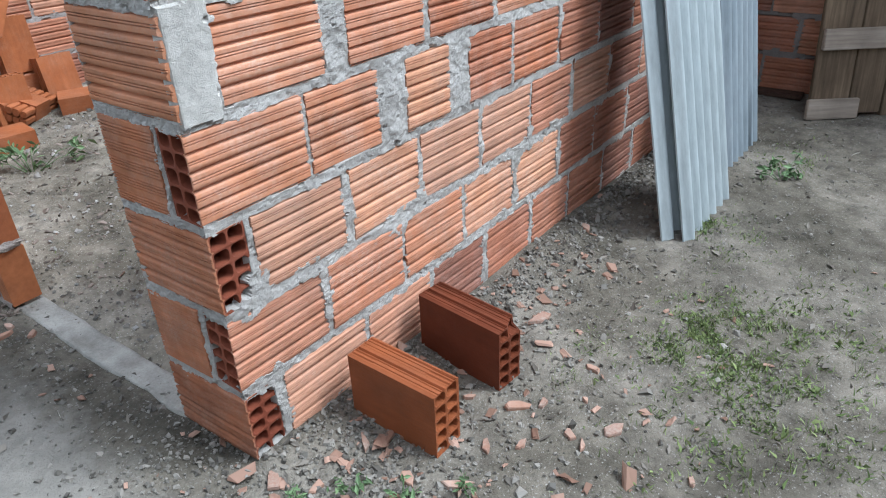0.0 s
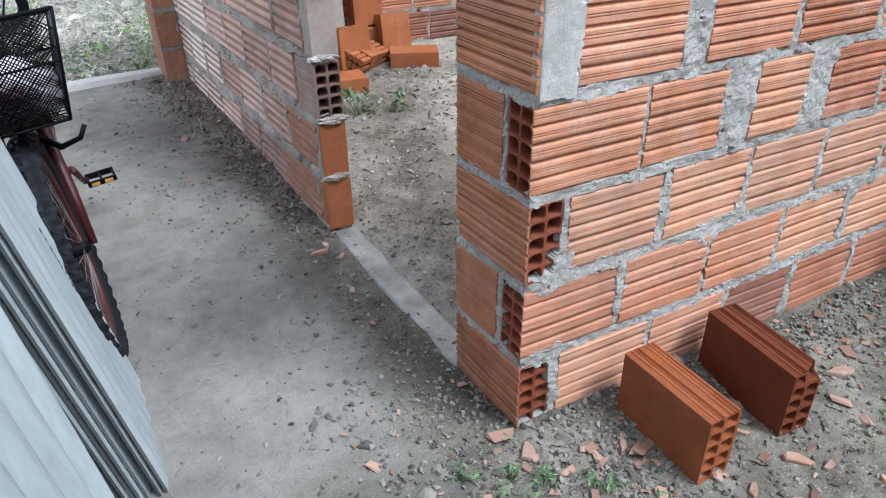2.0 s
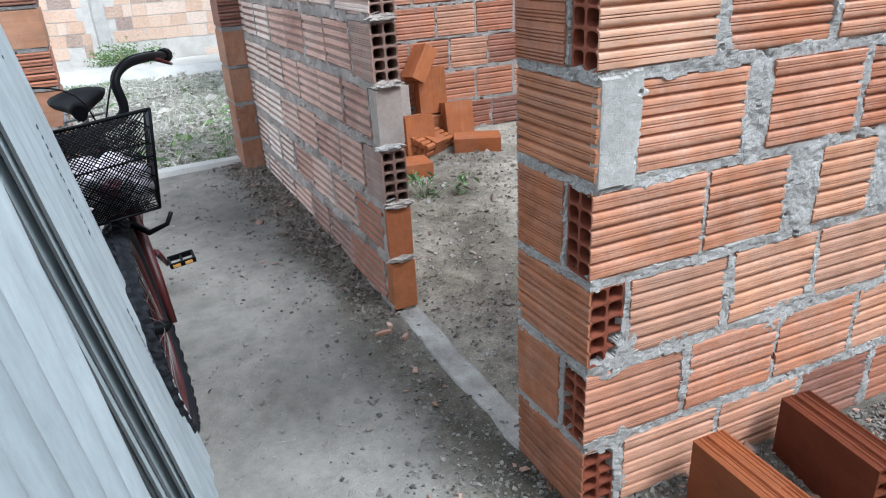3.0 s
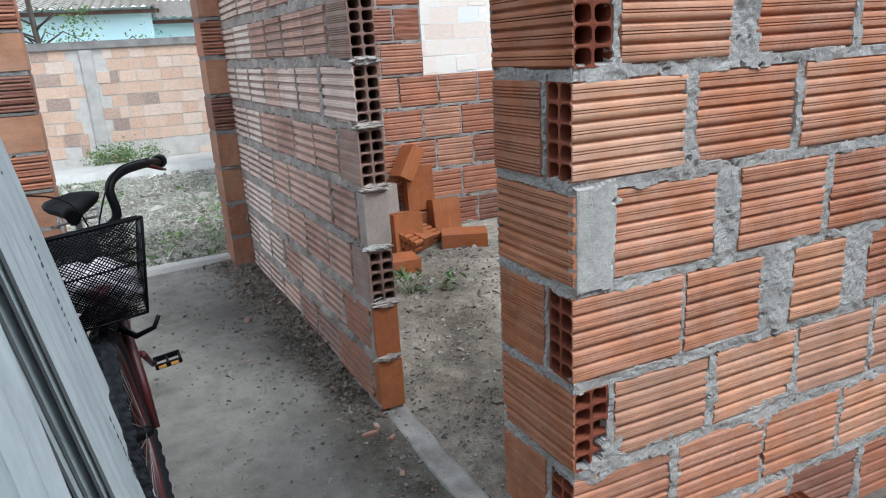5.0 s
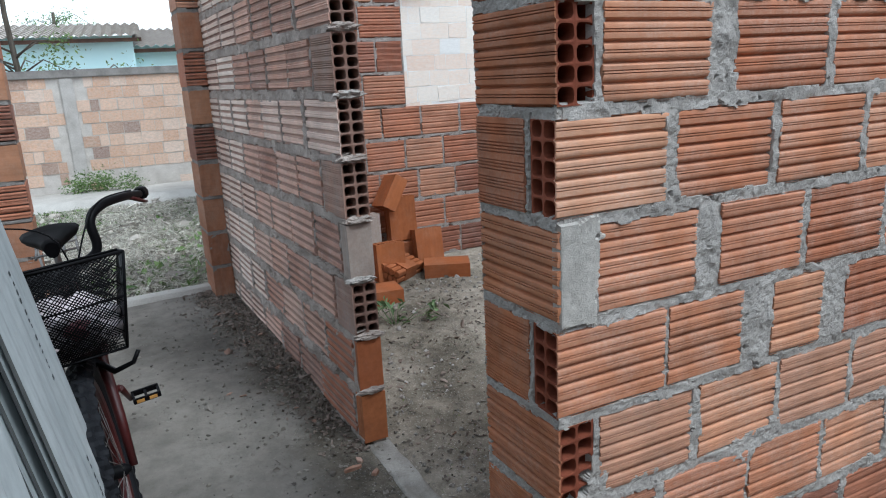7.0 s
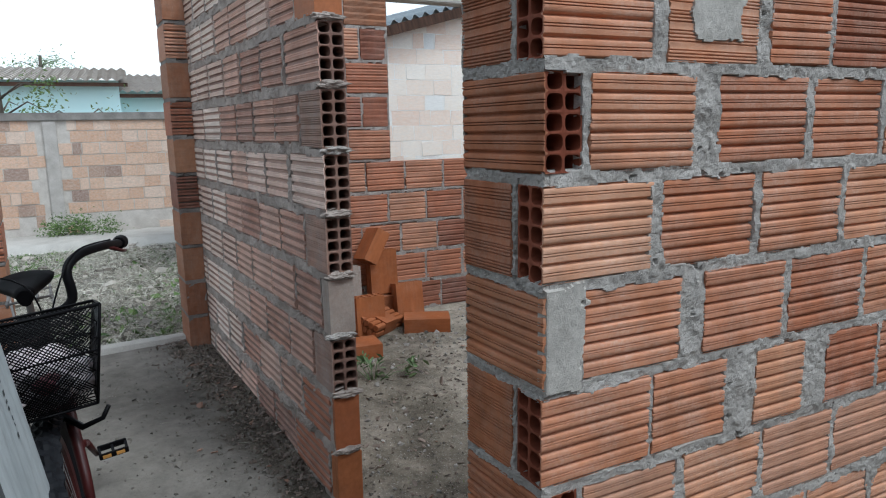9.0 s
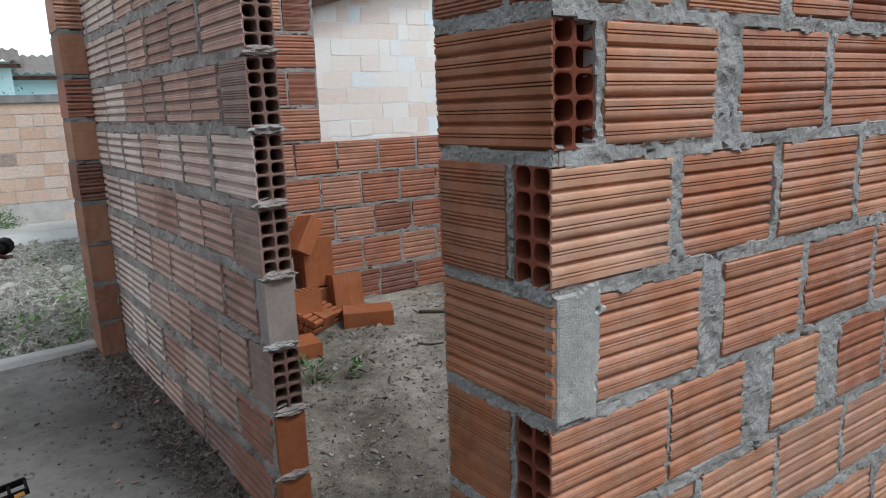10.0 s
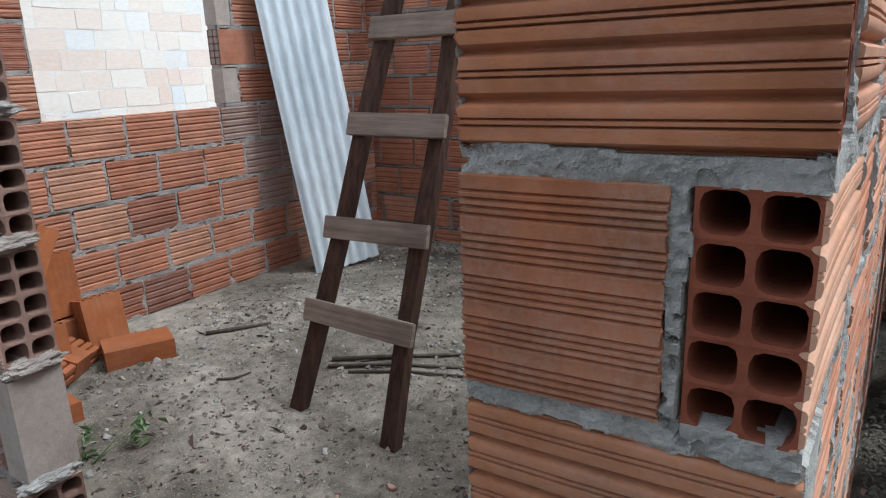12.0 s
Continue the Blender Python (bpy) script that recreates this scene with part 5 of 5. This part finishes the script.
def build_bag():
    bm = bmesh.new()
    bmesh.ops.create_icosphere(bm, subdivisions=4, radius=1.0)
    for v in bm.verts:
        n = noise.noise(v.co * 2.3) * 0.3 + noise.noise(v.co * 6) * 0.12
        v.co = Vector((v.co.x * 0.125, v.co.y * 0.115, max(v.co.z, -0.5) * 0.085)) * (1 + n)
    for f in bm.faces:
        f.smooth = True
    bag = part("shopping_bag", bm, M_BAG)
    bag.matrix_world = bike.matrix_world @ pose(0, 0.02, 0.742)
    bm = bmesh.new()
    bmesh.ops.create_icosphere(bm, subdivisions=3, radius=1.0)
    for v in bm.verts:
        v.co = Vector((v.co.x * 0.04, v.co.y * 0.03, v.co.z * 0.028)) * (1 + 0.3 * noise.noise(v.co * 4))
    part("print", bm, M_BAG_RED, bag, "red printed patch").matrix_basis = pose(0.03, -0.085, 0.02)
    tagged(bag, "crumpled white plastic bag with red print in the basket", "bag")


build_bag()


# ---- litter, crumbs, weeds ----
def scatter(name, template, faces, places, sizes, tilt, rng, material, label, category):
    """Copies of a small shape at many places, joined: nobody could count them."""
    T = np.array(template, float)
    n = len(places)
    yaw, rx, ry = rng.uniform(0, 2 * np.pi, n), rng.normal(0, tilt, n), rng.normal(0, tilt, n)
    cz, sz, cx, sx, cy, sy = np.cos(yaw), np.sin(yaw), np.cos(rx), np.sin(rx), np.cos(ry), np.sin(ry)
    R = np.empty((n, 3, 3))
    R[:, 0] = np.stack([cz * cy, cz * sy * sx - sz * cx, cz * sy * cx + sz * sx], -1)
    R[:, 1] = np.stack([sz * cy, sz * sy * sx + cz * cx, sz * sy * cx - cz * sx], -1)
    R[:, 2] = np.stack([-sy, cy * sx, cy * cx], -1)
    shape = T[None] * (1 + rng.uniform(-0.55, 0.55, (n, len(T), 3)))
    V = np.einsum("nij,nkj->nki", R, shape) * np.asarray(sizes)[:, None, None] + np.asarray(places)[:, None]
    k = len(T)
    F = [[int(i) + o for i in f] for o in range(0, n * k, k) for f in faces]
    ob = new(name, mesh_of(name, V.reshape(-1, 3).tolist(), F, material))
    return tagged(ob, label, category, kind="stuff")


LUMP = [(-1, -0.7, -0.4), (0.9, -0.8, -0.4), (1, 0.7, -0.4), (-0.8, 0.9, -0.4), (-0.6, -0.5, 0.5), (0.6, -0.4, 0.4), (0.5, 0.5, 0.5), (-0.5, 0.5, 0.4)]
LUMP_F = [(0, 3, 2, 1), (4, 5, 6, 7), (0, 1, 5, 4), (1, 2, 6, 5), (2, 3, 7, 6), (3, 0, 4, 7)]
CHIP = [(-1, -0.5, -0.12), (0.8, -0.6, -0.12), (1.1, 0.4, -0.12), (-0.7, 0.55, -0.12), (-0.9, -0.45, 0.16), (0.75, -0.5, 0.2), (1.0, 0.35, 0.12), (-0.6, 0.5, 0.18)]
LEAF = [(-1, 0, 0.0), (0, -0.4, 0.12), (1, 0, 0.05), (0, 0.4, 0.15)]
LEAF_F = [(0, 1, 2), (0, 2, 3)]
STRAW = [(-1, -0.02, 0.0), (0, -0.03, 0.06), (1, 0.0, 0.0), (0, 0.03, 0.07)]
BLADE = [(-0.045, 0, 0), (0.045, 0, 0), (0.035, 0.25, 0.45), (0.0, 0.7, 0.8)]
BLADE_F = [(0, 1, 2), (0, 2, 3)]


def on_ground(xy, dz):
    return np.stack([xy[:, 0], xy[:, 1], ground_height(xy[:, 0], xy[:, 1]) + dz], -1)


def region(rng, n, x0, x1, y0, y1, density=None):
    p = np.stack([rng.uniform(x0, x1, n), rng.uniform(y0, y1, n)], -1)
    if density is not None:
        p = p[rng.uniform(0, 1, n) < density(p[:, 0], p[:, 1])]
    return p


def foot_of_walls(x, y):
    """Denser litter along the outside wall's foot, the passage wall and round the corner."""
    a = np.exp(-np.abs(y - 0.05 * x + 0.10) / 0.18) * (x > -0.1)
    b = np.exp(-np.abs(x + 0.107 * y + 0.10) / 0.13) * (y > 0)
    c = np.exp(-np.hypot(x + 0.05, y + 0.15) / 0.3)
    return np.clip(a + b + c + 0.16 * value_noise(x * 3, y * 3, 3), 0, 1)


outside = lambda x, y: ~((y > 0.05 * x - 0.01) & (y < 0.05 * x + 0.1) & (x > 0))
rl = np.random.default_rng(21)
p = region(rl, 34000, -1.2, 3.4, -1.3, 3.2, lambda x, y: foot_of_walls(x, y) * outside(x, y))
scatter("mortar_crumbs", LUMP, LUMP_F, on_ground(p, 0.002), rl.gamma(1.7, 0.0018, len(p)) + 0.0013, 0.5, rl, M_PEBBLE, "grey mortar crumbs and gravel along the walls", "gravel")
p = region(rl, 900, -0.6, 2.6, -1.3, 3.2, lambda x, y: foot_of_walls(x, y) * 0.55 * outside(x, y))
scatter("brick_chips", CHIP, LUMP_F, on_ground(p, 0.004), rl.gamma(2.2, 0.004, len(p)) + 0.004, 0.25, rl, M_CHIP, "small orange brick chips on the soil", "rubble")
p = region(rl, 26000, -1.3, 3.5, -1.3, 3.2, lambda x, y: np.clip(0.15 + 0.55 * foot_of_walls(x, y) + 0.5 * (value_noise(x * 2.2 + 4, y * 2.2, 3) - 0.35), 0.02, 1) * np.where((x + 0.107 * y < -0.02) & (y > 0), 0.09, 1))
scatter("leaf_litter", LEAF, LEAF_F, on_ground(p, 0.004), rl.gamma(2.2, 0.0028, len(p)) + 0.0022, 0.4, rl, M_LITTER, "dry brown leaf litter and twigs", "litter")
p = region(rl, 5000, -1.3, 3.5, -1.3, 3.2, lambda x, y: 0.1 + 0.5 * value_noise(x * 2.6 + 9, y * 2.6, 3) * np.where((x + 0.107 * y < -0.3) & (y > 0), 0.2, 1))
scatter("straw_bits", STRAW, LEAF_F, on_ground(p, 0.005), rl.gamma(2.0, 0.0055, len(p)) + 0.004, 0.25, rl, M_STRAW, "scattered dry grass cuttings", "litter")

along_passage = lambda x, y: np.clip(1.7 * np.exp(-((x + 0.107 * y + 0.03) / (0.05 + 0.035 * y)) ** 2) * (value_noise(x * 5 + 2, y * 5, 3) + 0.2), 0, 1) * (x + 0.107 * y < 0) * (y > 1.1)
p = region(rl, 16000, -1.0, 0.0, 1.1, 3.3, along_passage)
scatter("wall_foot_debris", CHIP, LUMP_F, on_ground(p, 0.004), rl.gamma(1.7, 0.0026, len(p)) + 0.0018, 0.6, rl, M_DEBRIS, "brown debris along the passage wall's foot", "debris")
p = region(rl, 9000, 0.05, 3.3, 0.2, 3.1, lambda x, y: np.clip(value_noise(x * 2.4 + 7, y * 2.4, 4) - 0.38, 0, 1) * 2.5)
scatter("room_debris", CHIP, LUMP_F, on_ground(p, 0.003), rl.gamma(1.8, 0.0024, len(p)) + 0.002, 0.5, rl, M_DEBRIS, "mixed dark debris strewn over the room floor", "debris")

p = region(rl, 5000, 0.05, 3.3, 0.2, 3.1, lambda x, y: np.clip(value_noise(x * 2.1 + 3, y * 2.1, 4) - 0.3, 0, 1) * 2.0)
scatter("pale_crumbs", LUMP, LUMP_F, on_ground(p, 0.003), rl.gamma(1.8, 0.0026, len(p)) + 0.0018, 0.5, rl, M_CRUMB, "pale mortar crumbs on the room floor", "gravel")

near_corner = lambda x, y: np.clip(np.exp(-np.hypot(x - 0.12, y + 0.26) / 0.17) + 0.9 * np.exp(-np.abs(y - 0.05 * x + 0.09) / 0.09) * (x > 0.1) + 0.5 * np.exp(-np.hypot(x + 0.12, y - 0.05) / 0.16), 0, 1) * outside(x, y)
p = region(rl, 22000, -0.5, 2.4, -0.8, 0.4, near_corner)
scatter("gravel", LUMP, LUMP_F, on_ground(p, 0.004), rl.gamma(1.6, 0.0020, len(p)) + 0.0015, 0.6, rl, M_PEBBLE, "grey gravel heaped at the foot of the wall", "gravel")
p = region(rl, 1300, -0.4, 1.3, -0.9, 0.3, lambda x, y: near_corner(x, y) * 0.6 + 0.08 * outside(x, y))
scatter("clay_shards", CHIP, LUMP_F, on_ground(p, 0.006), rl.gamma(2.0, 0.0033, len(p)) + 0.003, 0.3, rl, M_CHIP, "broken clay shards beside the wall corner", "rubble")

# garden: cut grass and weeds lying in heaps
p = region(rl, 90000, -3.4, -0.2, 3.5, 8.3, lambda x, y: np.clip(3.2 * (value_noise(x * 1.7, y * 2.6, 4) - 0.28), 0.06, 1))
scatter("cut_grass", STRAW, LEAF_F, on_ground(p, 0.02), rl.gamma(3, 0.0075, len(p)) + 0.005, 0.6, rl, M_CUT, "dry cut grass spread over the garden", "cuttings")
p = region(rl, 13000, -3.4, -0.2, 3.45, 8.3, lambda x, y: np.clip((value_noise(x * 1.3 + 3, y * 1.3, 3) - 0.32) * 2.2, 0, 1))
scatter("green_cuttings", LEAF, LEAF_F, on_ground(p, 0.015), rl.gamma(3, 0.006, len(p)) + 0.007, 0.6, rl, M_LEAF, "green cut weeds lying in the garden", "cuttings")
p = region(rl, 9000, -3.4, -0.2, 3.45, 8.3)
scatter("garden_clods", LUMP, LUMP_F, on_ground(p, 0.004), rl.gamma(2, 0.006, len(p)) + 0.003, 0.6, rl, M_CLOD, "dark soil clods among the cuttings", "soil")


def grass_patch(cx, cy, rx, ry, n, height, material, label):
    n, height = n * 7, height * 0.42
    q = np.stack([cx + rl.normal(0, rx, n), cy + rl.normal(0, ry, n)], -1)
    q = q[value_noise(q[:, 0] * 16, q[:, 1] * 16, 3) > rl.uniform(0.35, 0.62, n)]
    n = len(q)
    scatter("grass_patch", BLADE, BLADE_F, on_ground(q, -0.004), rl.uniform(0.5, 1.2, n) * height, 0.75, rl, material, label, "grass")


grass_patch(1.10, -0.62, 0.12, 0.08, 1100, 0.045, M_GRASS, "small patch of green grass in the yard")
grass_patch(1.05, -0.84, 0.24, 0.13, 1700, 0.055, M_GRASS, "thin straggling weeds in the yard")
grass_patch(0.80, -0.42, 0.08, 0.06, 160, 0.04, M_GRASS, "thin tuft of grass beside the brick chips")
grass_patch(1.70, -0.50, 0.12, 0.08, 260, 0.04, M_GRASS, "sparse grass in front of the sheets")
grass_patch(1.74, -0.36, 0.05, 0.03, 150, 0.06, M_GRASS, "green tuft at the foot of the sheets")
grass_patch(2.55, -0.42, 0.10, 0.06, 220, 0.05, M_GRASS, "weeds in the yard behind the sheets")
grass_patch(0.25, 0.9, 0.2, 0.25, 260, 0.03, M_GRASS, "faint green growth on the room floor")


def weed(x, y, r, n, size, label):
    rng = np.random.default_rng(int(abs(x * 1000 + y * 777)))
    thing = empty("weed", pose(x, y, above(x, y)))
    tagged(thing, label, "weed", "weeds on the ground")
    tips = [(rng.normal(0, r), rng.normal(0, r), abs(rng.normal(0, r * 0.8)) + 0.012) for _ in range(9)]
    for q in tips:
        bm = bmesh.new()
        tube(bm, [(q[0] * 0.15, q[1] * 0.15, -0.004), (q[0] * 0.6, q[1] * 0.6, q[2] * 0.8), q], [0.0022, 0.0016, 0.001], 5)
        part("stem", bm, M_WEED, thing)
    leaf_cloud("leaves", tips, r * 0.28, n, size, M_WEED, thing, rng)


for x, y, r, n, size in ((-0.02, -0.17, 0.022, 34, 0.010), (0.07, -0.24, 0.026, 44, 0.011), (-0.09, -0.13, 0.02, 26, 0.009), (0.14, -0.34, 0.02, 26, 0.010), (-0.13, -0.2, 0.022, 26, 0.009), (0.02, -0.33, 0.024, 34, 0.010), (-0.20, -0.08, 0.02, 26, 0.009), (0.24, -0.43, 0.02, 26, 0.010)):
    weed(x, y, r, n, size, "small green weed at the foot of the corner")
weed(0.36, 2.15, 0.07, 90, 0.022, "pale green seedling growing on the room floor")
weed(2.35, -0.45, 0.05, 50, 0.02, "leafy weed in the yard")


def chip_thing(x, y, s, yaw, label="flat orange piece of broken brick"):
    """A shard of a brick's shell: an uneven outline, a few grooves on its upper face, broken edges."""
    rng = random.Random(int(x * 991 + y * 577))
    bm = bmesh.new()
    n = rng.randint(5, 7)
    wide = rng.uniform(0.25, 0.6)
    rim = []
    for i in range(n):
        a = 2 * math.pi * (i + rng.uniform(-0.3, 0.3)) / n
        r = s * rng.uniform(0.55, 1.25)
        rim.append((r * math.cos(a), r * wide * math.sin(a)))
    thick = 0.007 + s * 0.08
    low = [bm.verts.new((p, q, -0.002)) for p, q in rim]
    edge = [bm.verts.new((p * 0.98, q * 0.98, thick * rng.uniform(0.55, 0.8))) for p, q in rim]
    top = [bm.verts.new((p * 0.86, q * 0.86, thick * rng.uniform(0.85, 1.1))) for p, q in rim]
    for r0, r1 in ((low, edge), (edge, top)):
        for i in range(n):
            j = (i + 1) % n
            bm.faces.new((r0[i], r0[j], r1[j], r1[i]))
    bm.faces.new(top)
    bm.faces.new(low[::-1])
    ob = part("brick_shard", bm, M_SHARD)
    ob.matrix_world = pose(x, y, above(x, y, 0.001), rng.uniform(-6, 6), rng.uniform(-6, 6), yaw)
    tagged(ob, label, "rubble", "brick shards on the ground")


for x, y, s, yaw in ((0.533, -0.375, 0.045, -40), (0.587, -0.42, 0.022, 10), (0.527, -0.535, 0.028, 60), (0.606, -0.61, 0.034, -20), (0.514, -0.577, 0.026, 30), (0.236, -0.413, 0.052, -45), (-0.01, -0.075, 0.035, 50), (0.198, -0.16, 0.034, 60), (0.24, -0.43, 0.026, 20), (0.182, -0.314, 0.032, 70), (0.484, -0.255, 0.024, -30), (0.03, -0.176, 0.025, 0), (0.587, -0.818, 0.022, 40), (1.46, -0.03, 0.045, 30), (0.88, -0.213, 0.042, -20), (0.784, -0.452, 0.024, 80), (0.123, -0.187, 0.022, 15), (0.378, -0.393, 0.024, 50), (-0.044, -0.12, 0.024, 110), (0.43, -0.46, 0.02, 5), (0.66, -0.50, 0.018, 65), (-0.2, 1.0, 0.034, 10), (-0.14, 0.95, 0.024, 60), (-0.17, 1.04, 0.02, 100), (0.75, 1.35, 0.03, 40), (0.9, 1.25, 0.025, 70)):
    chip_thing(x, y, s, yaw)


def stick(points, r, label):
    bm = bmesh.new()
    tube(bm, [Vector(q) + Vector((0, 0, above(q[0], q[1], r * 0.8))) for q in points], [r, r * 0.9, r * 0.6], 6)
    tagged(part("stick", bm, M_BARK), label, "stick", "sticks on the room floor")


stick([(1.36, 2.02, 0), (1.55, 1.8, 0.004), (1.75, 1.50, 0)], 0.010, "dark dry branch on the room floor")
stick([(1.42, 2.06, 0), (1.6, 1.86, 0.004), (1.85, 1.60, 0)], 0.012, "thicker dark branch beside the ladder")
stick([(1.38, 1.92, 0), (1.52, 1.74, 0.003), (1.70, 1.44, 0)], 0.008, "thin dark twig beside the ladder")
stick([(1.25, 2.75, 0), (1.36, 2.68, 0.004), (1.52, 2.60, 0)], 0.012, "curved strip of bark on the room floor")
stick([(0.98, 2.28, 0), (1.04, 2.24, 0.003), (1.12, 2.24, 0)], 0.006, "short curved twig on the room floor")


# ---- unseen plain walls closing the yard behind the camera, added to cut sky light ----
for name, m, length in (("wall_yard_front", pose(6.0, -5.0, 0, 0, 0, 180), 11.5), ("wall_yard_side", pose(-5.2, -5.0, 0, 0, 0, 90), 6.5)):
    wall = mortar_wall(name, m, 0.0, length, -0.1, 3.6 if "front" in name else 1.8, [], 0.25, M_MORTAR_OLD, "plain unseen wall added to cut low sky light", thick=0.15)
